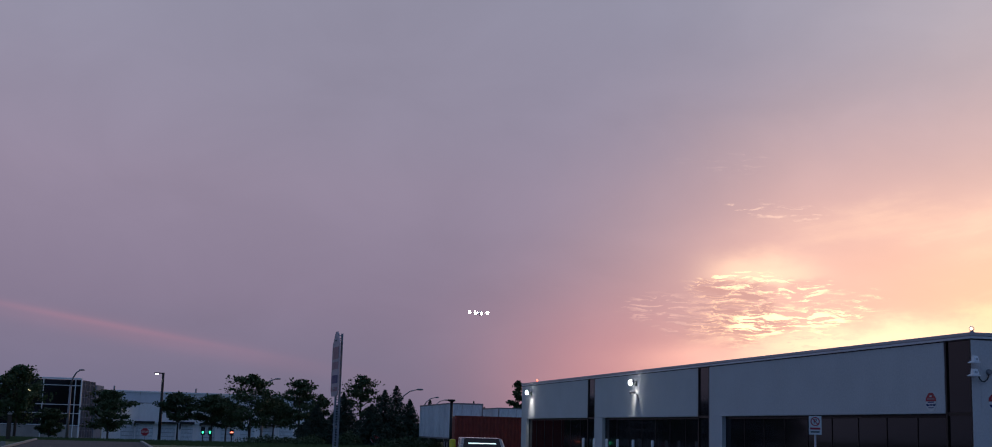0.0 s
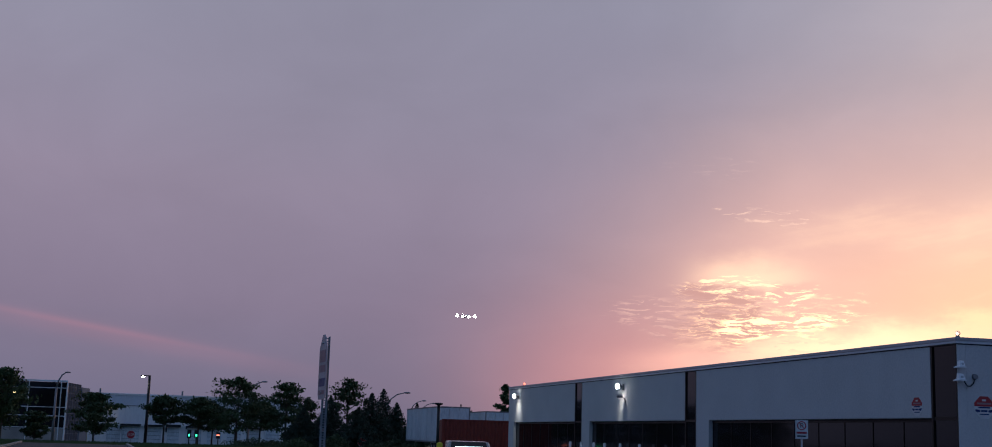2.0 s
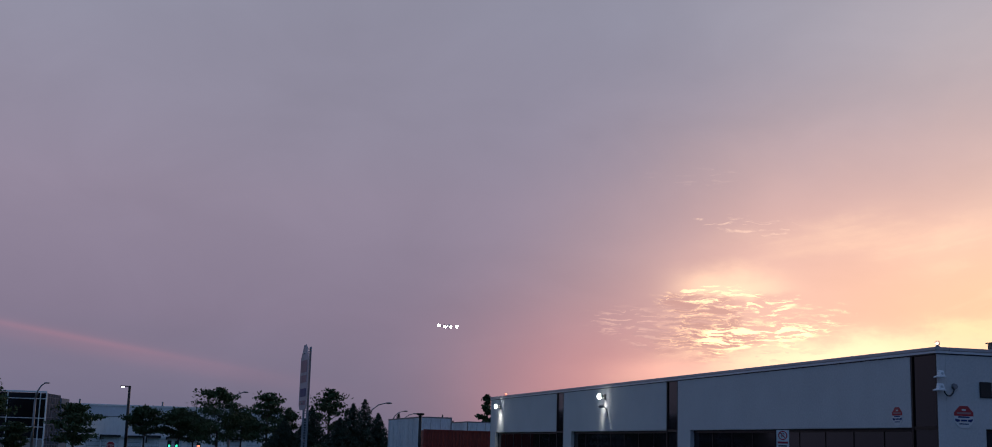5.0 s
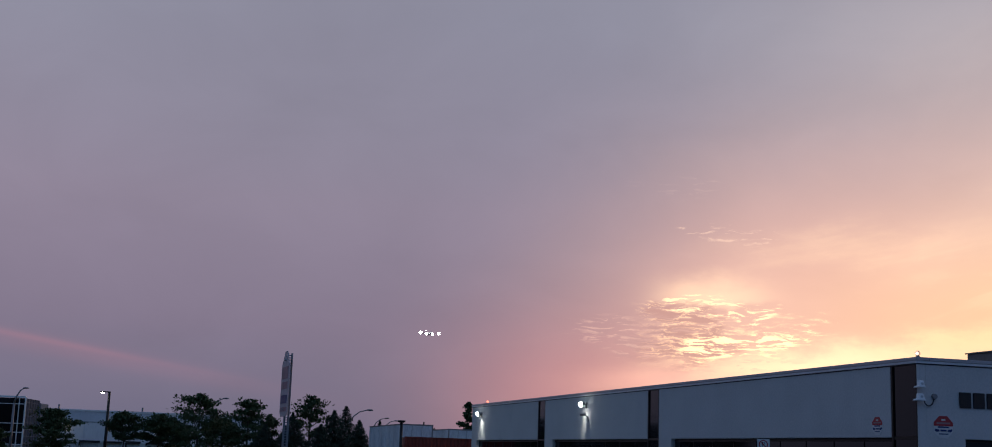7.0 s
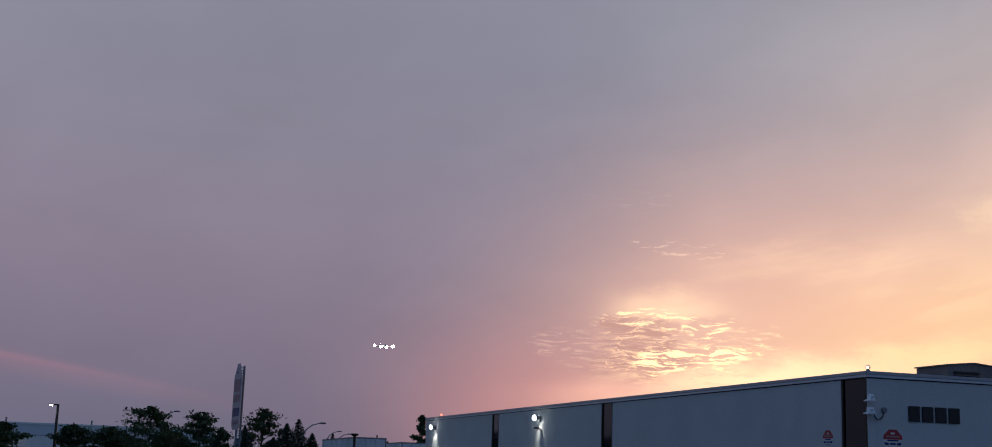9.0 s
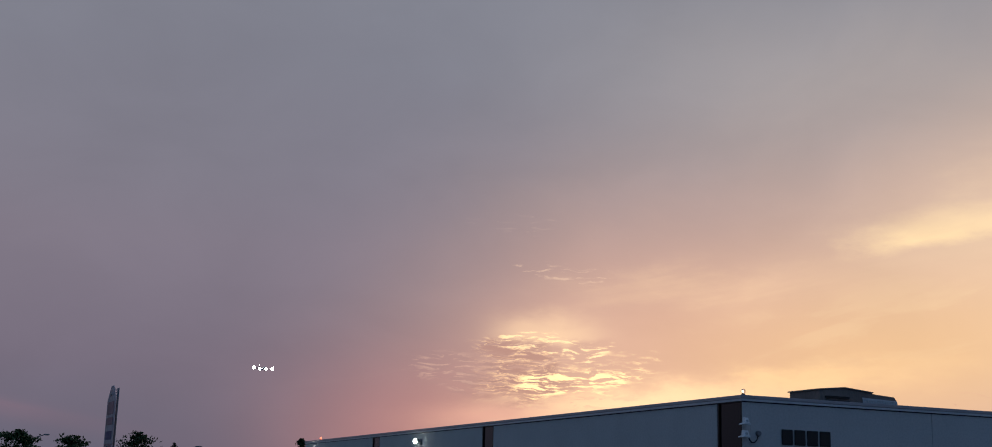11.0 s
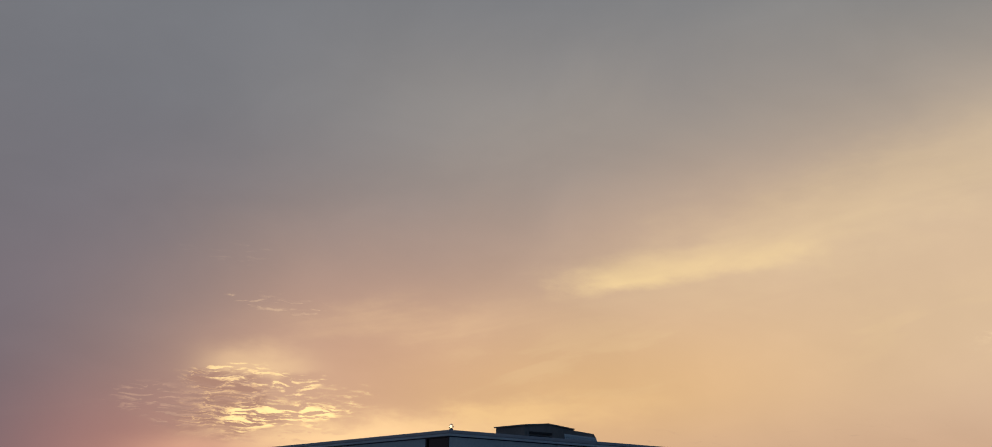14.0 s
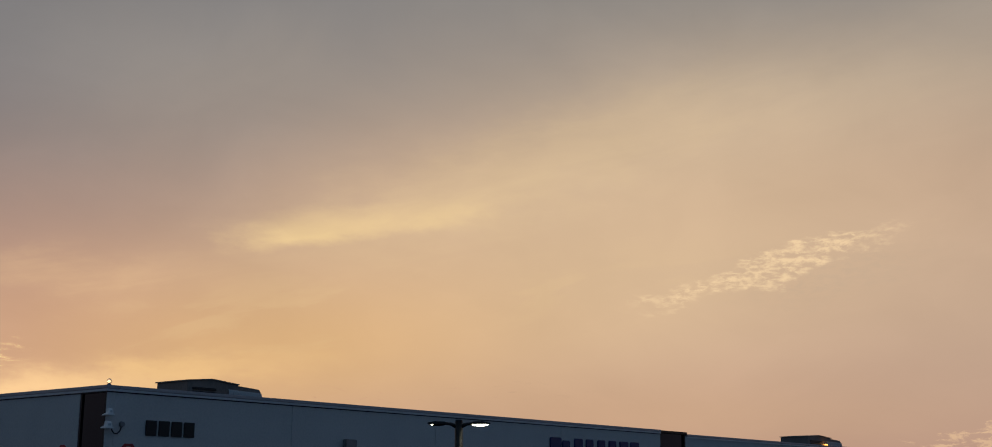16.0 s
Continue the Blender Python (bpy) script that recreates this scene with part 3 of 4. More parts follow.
def corner_cameras():
    for z, x0, k in ((4.17, -0.05, 0.8), (3.76, -0.09, 0.95)):
        t = thing("security_camera", on_building(x0, -0.004, z) @ Matrix.Diagonal((0.85, 0.8, 0.9, 1)), "white boxy security camera with a flared hood on the building corner", "camera", "corner cameras")
        part("bracket", box(0.02, 0.16, -0.10, 0.0, 0.04, 0.16, 0.01), GREY_METAL, t)
        # housing whose top leans back, seen from below and the front
        bm = bmesh.new()
        lo = [bm.verts.new(v) for v in ((-0.02, -0.34, 0.06), (0.23 * k, -0.34, 0.06), (0.23 * k, -0.10, 0.06), (-0.02, -0.10, 0.06))]
        hi = [bm.verts.new(v) for v in ((0.0, -0.26, 0.25), (0.21 * k, -0.26, 0.25), (0.21 * k, -0.10, 0.27), (0.0, -0.10, 0.27))]
        for i in range(4):
            bm.faces.new((lo[i], lo[(i + 1) % 4], hi[(i + 1) % 4], hi[i]))
        bm.faces.new(lo[::-1]), bm.faces.new(hi)
        bmesh.ops.recalc_face_normals(bm, faces=bm.faces[:])
        bmesh.ops.bevel(bm, geom=bm.edges[:], offset=0.012, segments=2, affect="EDGES")
        part("housing", bm, WHITE_PLASTIC, t)
        part("visor", prism([(-0.15, 0.0), (0.24 * k, 0.0), (0.24 * k, 0.055), (-0.04, 0.075), (-0.14, 0.03)], -0.40, -0.06, bevel=0.008), WHITE_PLASTIC, t, "flared white hood")
        part("window", box(0.04, 0.15 * k, -0.345, -0.30, 0.10, 0.18, 0.008), HVAC_PALE, t, "pale glass window")
    c = thing("cable_conduit", on_building(0, 0, 0), "dark cable looping from camera to junction cap", "cable")
    part("cable", tube([(0.14, -0.12, 3.84), (0.20, -0.10, 3.70), (0.30, -0.07, 3.62), (0.42, -0.06, 3.62), (0.52, -0.05, 3.70), (0.58, -0.04, 3.84), (0.6, -0.04, 3.9)], 0.02), BLACK_METAL, c)
    part("junction_cap", tube([(0.6, 0.0, 3.92), (0.6, -0.09, 3.92)], [0.10, 0.08], 14), GREY_METAL, c)


corner_cameras()


def octagon_sign(m, size):
    """Warning plate: red upper part, white lower part, unreadable lines as bars. Its face looks along -y."""
    t = thing("warning_sign", m @ Matrix.Diagonal((size, 1, size, 1)), "octagonal red and white security warning plate on the wall", "sign", "warning signs")
    r, k = 0.31, math.tan(radians(22.5))
    part("plate", prism([(-r * k, -r), (r * k, -r), (r, -r * k), (r, r * k), (r * k, r), (-r * k, r), (-r, r * k), (-r, -r * k)], -0.012, -0.002), WHITE_SIGN, t)
    part("red_band", prism([(-r, 0.03), (r, 0.03), (r, r * k), (r * k, r), (-r * k, r), (-r, r * k)], -0.016, -0.012), RED_SIGN, t)
    for z, w, h, mat in ((0.20, 0.13, 0.05, WHITE_SIGN), (0.11, 0.44, 0.05, FADED_RED), (0.0, 0.36, 0.04, NAVY), (-0.19, 0.3, 0.03, NAVY)):
        part("lettering_bar", box(-w / 2, w / 2, -0.019, -0.016 if z > 0.02 else -0.012, z - h / 2, z + h / 2), mat, t)
    for s in (-1, 1):
        part("emblem", prism([(s * 0.28, -0.05), (s * 0.14, -0.07), (s * 0.12, -0.12), (s * 0.22, -0.14), (s * 0.28, -0.1)], -0.016, -0.012), NAVY, t)
    part("emblem", box(-0.1, 0.1, -0.016, -0.012, -0.12, -0.07), NAVY, t)


octagon_sign(on_building(0, 2.3, 3.0, -90), 0.97)
octagon_sign(on_building(0.91, 0, 2.97), 1.13)

# building number: four plain dark bars
number = thing("building_number", on_building(1.52, 0, 3.6), "raised black characters on the stucco wall, plain bars", "sign")
for i in range(4):
    part("bar", box(i * 0.51, i * 0.51 + 0.43, -0.05, -0.002, 0, 0.5, 0.012), BLACK_PAINT, number)
# company name in dark blue: plain blocks of the letters' size
brand = thing("company_sign", on_building(23.5, 0, 3.62), "row of dark blue raised wall characters, plain blocks", "sign")
for i, (w, h) in enumerate(((1.1, 0.80), (0.75, 0.68), (0.85, 0.8), (0.75, 0.8), (0.8, 0.8), (0.8, 0.8), (0.95, 0.8), (0.95, 0.8))):
    part("block", box(i * 0.95, i * 0.95 + w * 0.82, -0.06, -0.002, 0, h, 0.04), NAVY, brand)
t = thing("junction_box", on_building(10.67, 0, 3.3), "grey metal box on the stucco wall", "box")
part("body", box(-0.22, 0.30, -0.22, -0.002, 0, 0.52, 0.02), GREY_METAL, t)
part("lid", box(-0.24, 0.32, -0.24, -0.222, 0.02, 0.5, 0.01), GREY_METAL, t)


def roof_unit(x, y, z, scale, beacon):
    t = thing("rooftop_air_unit", on_building(x, y, z), "dark weathered rooftop air handling unit with sloping hood", "air unit", "rooftop units")
    s = scale
    part("curb", box(0, 4.1 * s, 0, 2.2, 0, 0.35), GREY_METAL, t)
    part("cabinet", prism([(0.0, 0.35), (2.6 * s, 0.35), (2.6 * s, 1.50), (1.2 * s, 1.62), (0.0, 1.50)], 0.1, 2.1, bevel=0.006), HVAC_MAT, t)
    part("hood", prism([(2.6 * s, 0.35), (4.1 * s, 0.35), (3.85 * s, 1.28), (3.75 * s, 1.40), (2.6 * s, 1.48)], 0.15, 2.05, bevel=0.006), HVAC_MAT, t)
    part("side_panel", prism([(2.30 * s, 0.4), (4.06 * s, 0.4), (3.84 * s, 1.24), (2.08 * s, 1.30)], 0.09, 0.148), HVAC_PALE, t, "pale ribbed panel")
    for i in range(13):
        x = (2.38 + i * 0.128) * s
        part("rib", prism([(x, 0.42), (x + 0.03 * s, 0.42), (x - 0.16 * s, 1.22), (x - 0.19 * s, 1.22)], 0.07, 0.09), HVAC_PALE, t)
    part("lid", prism([(-0.06, 1.50), (1.2 * s, 1.62), (2.6 * s, 1.50), (2.62 * s, 1.54), (1.2 * s, 1.67), (-0.06, 1.55)], 0.04, 2.16), HVAC_MAT, t)
    for i in range(5):
        part("louvre", box(0.25 * s, 1.4 * s, 0.03, 0.1, 0.55 + i * 0.16, 0.64 + i * 0.16), BLACK_METAL, t)
    if beacon:
        part("beacon", ball((1.8 * s, -0.04, 0.98), 0.12), ORANGE_LIT, t, "glowing orange lamp")


roof_unit(8.05, 6.4, 4.7, 1.0, False)
roof_unit(56.4, 3.0, 4.3, 1.36, True)

# ---------------------------------------------------------------- lot furniture
for s in (24.2, 27.0, 29.4, 31.2, 33.4, 35.4):
    g = thing("guard_post", on_building(-1.5, s, 0.02), "white round steel guard post before the windows", "post", "guard posts")
    part("pole", tube([(0, 0, 0), (0, 0, 1.38)], 0.07, 12), WHITE_METAL, g)
    part("cap", ball((0, 0, 1.38), 0.07, seg=12, squash=(1, 1, 0.5)), WHITE_METAL, g)


def no_parking():
    t = thing("no_parking_sign", at(13.81, 40, 0.02), "white no parking sign with red ring on a steel post", "sign")
    part("post", tube([(0, 0.03, 0), (0, 0.03, 2.3)], 0.03, 10), GALV, t)
    part("plate", box(-0.185, 0.185, -0.012, 0.0, 1.80, 2.35, 0.005), WHITE_SIGN, t)
    bm = bmesh.new()
    ring = []
    for r in (0.135, 0.105):
        ring.append([bm.verts.new((r * math.cos(a * math.pi / 16), -0.016, 2.19 + r * math.sin(a * math.pi / 16))) for a in range(32)])
    for k in range(32):
        bm.faces.new((ring[0][k], ring[0][(k + 1) % 32], ring[1][(k + 1) % 32], ring[1][k]))
    part("ring", bm, RED_SIGN, t)
    part("slash", prism([(-0.09, 2.27), (-0.07, 2.29), (0.09, 2.11), (0.07, 2.09)], -0.017, -0.012), RED_SIGN, t)
    cu = bpy.data.curves.new("letter", "FONT")
    cu.body, cu.size, cu.extrude, cu.align_x, cu.align_y = "P", 0.2, 0.002, "CENTER", "CENTER"
    me = bpy.data.meshes.new_from_object(bpy.data.objects.new("tmp", cu))
    me.materials.append(BLACK_PAINT)
    ob = new("letter", me)
    ob.parent, ob.matrix_basis = t, pose(0, -0.0145, 2.19, 90, 0, 0)
    part("lettering_bar", box(-0.15, 0.15, -0.016, -0.012, 1.95, 2.01), RED_SIGN, t)
    part("lettering_bar", box(-0.13, 0.13, -0.016, -0.012, 1.86, 1.90), BLACK_PAINT, t)


no_parking()


def near_sign():
    t = thing("traffic_sign", at(-7.03, 13, 0.02), "faded parking rule sign seen edge-on, on a perforated steel post", "sign")
    # channel post with punched holes
    part("post", box(-0.030, -0.024, -0.02, 0.03, 0, 2.56), GALV, t)
    part("post", box(0.024, 0.030, -0.02, 0.03, 0, 2.56), GALV, t)
    web = bmesh.new()
    for i in range(100):
        z0 = i * 0.0256
        box(-0.024, -0.009, 0.024, 0.030, z0, z0 + 0.0256, bm=web)
        box(0.009, 0.024, 0.024, 0.030, z0, z0 + 0.0256, bm=web)
        box(-0.009, 0.009, 0.024, 0.030, z0, z0 + 0.009, bm=web)
    part("perforated_web", web, GALV, t)
    # plate turned nearly along the line of sight
    h = new("plate_mount")
    h.parent, h.matrix_basis = t, pose(-0.03, -0.03, 0, 0, 0, -80)
    part("plate", prism([(-0.21, 1.98), (-0.15, 1.93), (0.15, 1.93), (0.21, 1.98), (0.21, 2.44), (0.06, 2.575), (-0.06, 2.575), (-0.21, 2.44)], -0.006, 0.0, bevel=0.001), FADED_PLATE, h)
    for z0, z1, mat in ((2.30, 2.42, FADED_RED), (2.20, 2.27, FADED_RED), (2.06, 2.14, NAVY), (1.98, 2.02, FADED_RED)):
        part("lettering_bar", box(-0.16, 0.16, -0.009, -0.006, z0, z1), mat, h)
    for z0 in (2.49, 2.0):
        part("bolt", tube([(0, -0.02, z0), (0, 0.03, z0)], 0.01, 8), GALV, h)


near_sign()


def twin_lamp():
    t = thing("street_lamp", at(35.34, 40, 0.02, -4), "dark post with two flat lamp heads, one lit", "street lamp")
    part("pole", tube([(0, 0, 0), (0, 0, 3.95)], [0.14, 0.12], 8), BLACK_METAL, t)
    part("cap", box(-0.11, 0.11, -0.11, 0.11, 3.93, 4.0, 0.02), BLACK_METAL, t)
    for s in (-1, 1):
        a = part("arm", tube([(s * 0.08, 0, 3.80), (s * 0.25, 0, 3.87), (s * 0.42, 0, 3.89)], [0.07, 0.05, 0.045], 8), BLACK_METAL, t)
        part("head", prism([(s * 0.32, 3.86), (s * 0.42, 3.94), (s * 0.75, 3.95), (s * 0.98, 3.90), (s * 0.95, 3.86)], -0.17, 0.17, bevel=0.01), BLACK_METAL, t)
        part("lens", ball((s * 0.66, 0, 3.86), 0.15, squash=(1.75, 0.9, 0.38)), STREET_LIT if s > 0 else BLACK_METAL, t, "lit lens" if s > 0 else "unlit lens")
    part("lens", ball((-0.82, -0.1, 3.845), 0.03, squash=(1.3, 1, 0.5)), STREET_LIT, t, "lit lens")


twin_lamp()


def parked_car():
    t = thing("parked_car", at(-0.68, 46, 0.02, 4), "grey parked car whose rear glass mirrors the sky", "car")
    prof = [(-2.2, 0.35), (2.2, 0.35), (2.25, 0.75), (1.25, 0.93), (0.55, 1.38), (-1.0, 1.40), (-1.9, 1.0), (-2.22, 0.9)]
    b = bmesh.new()
    secs = []
    for x, k in ((-0.86, 0.94), (-0.80, 1.0), (0.80, 1.0), (0.86, 0.94)):
        secs.append([b.verts.new((x * (1.0 if z < 1.0 else 0.84), -y * k, 0.35 + (z - 0.35) * (0.97 if k < 1 else 1))) for y, z in prof])
    for r, q in zip(secs, secs[1:]):
        for i in range(len(prof)):
            b.faces.new((r[i], r[(i + 1) % len(prof)], q[(i + 1) % len(prof)], q[i]))
    b.faces.new(secs[0]), b.faces.new(secs[-1][::-1])
    bmesh.ops.recalc_face_normals(b, faces=b.faces[:])
    part("body", b, CAR_PAINT, t)
    pane = bmesh.new()
    vs = [pane.verts.new(v) for v in ((-0.60, -0.60, 1.365), (0.60, -0.60, 1.365), (0.68, -1.21, 0.97), (-0.68, -1.21, 0.97))]
    for v in vs:
        v.co += Vector((0, -0.012, 0.018))
    pane.faces.new(vs)
    part("rear_window", pane, GLASS, t)
    # bright sky reflection added as a glowing strip on the glass
    part("sky_glint_bar", box(-0.48, 0.48, -0.93, -0.87, 1.195, 1.222, 0.006), SKY_GLINT, t, "glowing strip standing in for the sky mirrored in the rear glass")
    for x in (-0.78, 0.78):
        for y in (-1.35, 1.4):
            w = part("wheel", tube([(x - 0.1, y, 0.33), (x + 0.1, y, 0.33)], 0.33, 20), TYRE, t)
            part("rim", tube([(x - 0.105, y, 0.33), (x + 0.105, y, 0.33)], 0.2, 16), GREY_METAL, w)
        part("tail_light", box(x - 0.1, x + 0.06, -2.24, -2.15, 0.72, 0.86, 0.01), RED_SIGN, t)


parked_car()
t = thing("bollard", at(-1.90, 46, 0.02), "yellow steel bollard beside the parked car", "bollard")
part("pole", tube([(0, 0, 0), (0, 0, 1.28)], 0.11, 14), YELLOW, t)
part("cap", ball((0, 0, 1.28), 0.11, squash=(1, 1, 0.45)), YELLOW, t)

t = thing("light_pole", at(-2.0, 80, 0), "black pole with a flat round top", "pole")
part("pole", tube([(0, 0, 0), (0, 0, 3.4)], 0.09, 10), BLACK_METAL, t)
part("top", tube([(0, 0, 3.38), (0, 0, 3.45), (0, 0, 3.53)], [0.12, 0.26, 0.23], 16), BLACK_METAL, t)


# ---------------------------------------------------------------- container and trailers
def container():
    t = thing("shipping_container", at(-1.83, 97, 0.0, 8), "rust-red corrugated steel shipping container", "container")
    L, W, H = 6.06, 2.44, 2.75
    bm = bmesh.new()
    rows = []
    for k in range(89):
        x = 0.1 + (L - 0.2) * k / 88
        y = 0.0 if k % 4 in (0, 1) else 0.06
        rows.append((bm.verts.new((x, y, 0.15)), bm.verts.new((x, y, H - 0.1))))
    for p, q in zip(rows, rows[1:]):
        bm.faces.new((p[0], q[0], q[1], p[1]))
    part("side_wall", bm, RED_PAINT, t)
    part("body", box(0.05, L - 0.05, 0.11, W, 0.12, H - 0.05), RED_PAINT, t)
    for x in (0, L - 0.16):
        part("corner_post", box(x, x + 0.16, -0.03, 0.14, 0, H), RED_PAINT, t)
    part("top_rail", box(0.16, L - 0.16, -0.02, 0.1, H - 0.1, H), RED_PAINT, t)
    part("bottom_rail", box(0.16, L - 0.16, -0.02, 0.1, 0.0, 0.15), RED_PAINT, t)


container()


def box_trailer(m, length, label, floor=1.05):
    """The rear looks along -y; the long sides run along y."""
    t = thing("box_trailer", m, label, "trailer", "box trailers")
    W, H = 2.6, 2.75
    part("body", box(0, W, 0.05, length, floor, floor + H, 0.02), TRAILER_WHITE, t)
    for x in (0, W - 0.08):
        part("corner_post", box(x - 0.01, x + 0.09, 0.0, 0.06, floor, floor + H), GREY_METAL, t)
    part("top_rail", box(-0.02, W + 0.02, -0.01, length + 0.01, floor + H - 0.09, floor + H + 0.01), GREY_METAL, t)
    for k in range(2):
        d = part("door", box(0.1 + k * 1.21, 1.29 + k * 1.21, 0.0, 0.045, floor + 0.1, floor + H - 0.12), TRAILER_WHITE, t)
        part("lock_rod", tube([(0.9 + k * 0.8, -0.03, floor + 0.1), (0.9 + k * 0.8, -0.03, floor + H - 0.15)], 0.02, 8), GALV, d)
    for y in range(1, int(length), 2):
        part("side_post", box(-0.025, 0.0, y, y + 0.06, floor + 0.1, floor + H - 0.1), TRAILER_WHITE, t)
        part("side_post", box(W, W + 0.025, y, y + 0.06, floor + 0.1, floor + H - 0.1), TRAILER_WHITE, t)
    part("bottom_rail", box(-0.02, W + 0.02, 0.02, length, floor - 0.12, floor), GREY_METAL, t)
    for y in (1.4, 2.7):
        for x in (0.25, W - 0.25):
            w = part("wheel", tube([(x - 0.22, y, 0.5), (x + 0.22, y, 0.5)], 0.5, 18), TYRE, t)
            part("rim", tube([(x - 0.23, y, 0.5), (x + 0.23, y, 0.5)], 0.27, 14), GREY_METAL, w)
    for x in (0.5, W - 0.5):
        part("landing_leg", box(x - 0.07, x + 0.07, length - 2.6, length - 2.4, 0.0, floor - 0.12), GREY_METAL, t)


box_trailer(at(-2.02, 103, 0, 10.1), 16.2, "white box trailer with dirty sides and grey rails")
box_trailer(at(0.08, 118, 0, 12), 16.2, "white box trailer parked behind the container")


# ---------------------------------------------------------------- trees
def quads(name, centres, normals, sizes, aspect, mat, parent, rng):
    """Many small leaves as one mesh."""
    n = len(centres)
    nor = normals / np.linalg.norm(normals, axis=1)[:, None]
    ref = rng.normal(size=(n, 3))
    a = np.cross(nor, ref)
    a /= np.linalg.norm(a, axis=1)[:, None] + 1e-9
    b = np.cross(nor, a)
    s = sizes[:, None]
    v = np.stack([centres - a * s, centres + b * s * aspect, centres + a * s, centres - b * s * aspect], 1).reshape(-1, 3)
    me = bpy.data.meshes.new(name)
    me.from_pydata(v.tolist(), [], np.arange(4 * n).reshape(-1, 4).tolist())
    me.materials.append(mat)
    ob = new(name, me)
    ob.parent = parent
    return ob


def broadleaf(m, height, width, seed, label, bare=0.25, tiers=True, leaf=0.17, count=5600):
    rng = np.random.default_rng(seed)
    t = thing("tree", m, label, "tree", "verge trees")
    bm = tube([(0, 0, 0), (0.04, 0.02, height * 0.3), (-0.05, 0.05, height * 0.65), (0, 0, height * 0.95)],
              [0.020 * height, 0.016 * height, 0.009 * height, 0.002 * height], 8)
    pads = []
    nb = 17 if tiers else 18
    for i in range(nb):
        f = (i + 0.5) / nb
        z0 = height * (bare + (0.93 - bare) * f)
        reach = width * 0.5 * (math.sin(math.pi * min(1, 0.22 + 0.80 * f)) ** 0.7) * rng.uniform(0.65, 1.12)
        a = i * 2.4 + rng.uniform(-0.5, 0.5)
        rise = reach * rng.uniform(0.15, 0.55)
        tip = Vector((reach * math.cos(a), reach * math.sin(a), z0 + rise))
        mid = Vector((tip.x * 0.5, tip.y * 0.5, z0 + rise * 0.6))
        tube([(0, 0, z0 - 0.25), mid, tip], [0.006 * height, 0.004 * height, 0.001 * height], 5, bm)
        for k in ((1.0, 0.7, 0.4) if tiers else (1.0, 0.72, 0.42)):
            pads.append((tip.x * k, tip.y * k, z0 + rise * (k ** 0.8) + rng.uniform(-0.1, 0.15), (0.13 if tiers else 0.125) * width * (0.7 + 0.5 * rng.random())))
    pads.append((0, 0, height * 0.95, 0.07 * width))
    part("trunk", bm, BARK, t)
    pads = np.array(pads)
    pick = rng.integers(0, len(pads), count)
    off = rng.normal(size=(count, 3)) * np.array([0.76, 0.76, 0.23]) if tiers else rng.normal(size=(count, 3)) * np.array([0.6, 0.6, 0.36])
    c = pads[pick, :3] + off * pads[pick, 3:4]
    # ragged drooping sprays and gaps
    keep = np.sin(c[:, 0] * 3.1 + seed) * np.cos(c[:, 2] * 2.7 + c[:, 1] * 2.2) > (-0.40 if tiers else -0.45)
    c = c[keep & (c[:, 2] < height * 1.0)]
    nrm = rng.normal(size=(len(c), 3)) + np.array([0, 0, 0.7])
    quads("crown", c, nrm, leaf * rng.uniform(0.6, 1.25, len(c)), 0.6, LEAF, t, rng)
    return t


def conifer(m, height, width, seed, label, count=4200):
    rng = np.random.default_rng(seed)
    t = thing("spruce_tree", m, label, "tree", "spruce trees")
    bm = tube([(0, 0, 0), (0, 0, height * 0.5), (0, 0, height)], [0.018 * height, 0.011 * height, 0.002], 8)
    cs, ns = [], []
    z = height * 0.05
    while z < height * 0.99:
        f = z / height
        reach = width * 0.54 * (1 - f) ** 1.0 + 0.03
        for k in range(15):
            a = rng.uniform(0, 2 * math.pi)
            r = reach * rng.uniform(0.7, 1.15)
            tip = np.array([r * math.cos(a), r * math.sin(a), z - r * 0.22 + 0.1 * r])
            if k % 3 == 0:
                tube([(0, 0, z), (tip[0] * 0.5, tip[1] * 0.5, z - r * 0.12), tuple(tip)], [0.03, 0.02, 0.006], 4, bm)
            n = max(3, int(20 * r / (width * 0.5) + 4))
            q = rng.random((n, 1)) ** 0.7
            p = np.array([[0, 0, z]]) * (1 - q) + tip * q
            p += rng.normal(size=(n, 3)) * np.array([0.11, 0.11, 0.06]) * (1.1 - 0.9 * f)
            p[:, 2] -= rng.random(n) * 0.12
            cs.append(p), ns.append(rng.normal(size=(n, 3)) + np.array([0, 0, 0.6]))
        z += height * 0.022
    part("trunk", bm, BARK, t)
    c, nn = np.concatenate(cs), np.concatenate(ns)
    quads("needles", c, nn, (0.22 - 0.11 * c[:, 2] / height) * rng.uniform(0.6, 1.2, len(c)), 0.35, NEEDLE, t, rng)
    return t


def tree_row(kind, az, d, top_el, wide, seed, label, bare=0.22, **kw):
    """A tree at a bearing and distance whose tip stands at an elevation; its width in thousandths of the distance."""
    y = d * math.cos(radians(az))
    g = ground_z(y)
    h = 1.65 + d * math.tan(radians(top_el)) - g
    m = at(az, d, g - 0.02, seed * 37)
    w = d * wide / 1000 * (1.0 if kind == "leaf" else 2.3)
    if kind == "leaf":
        return broadleaf(m, h, w, seed, label, bare, **kw)
    return conifer(m, h, w, seed, label)


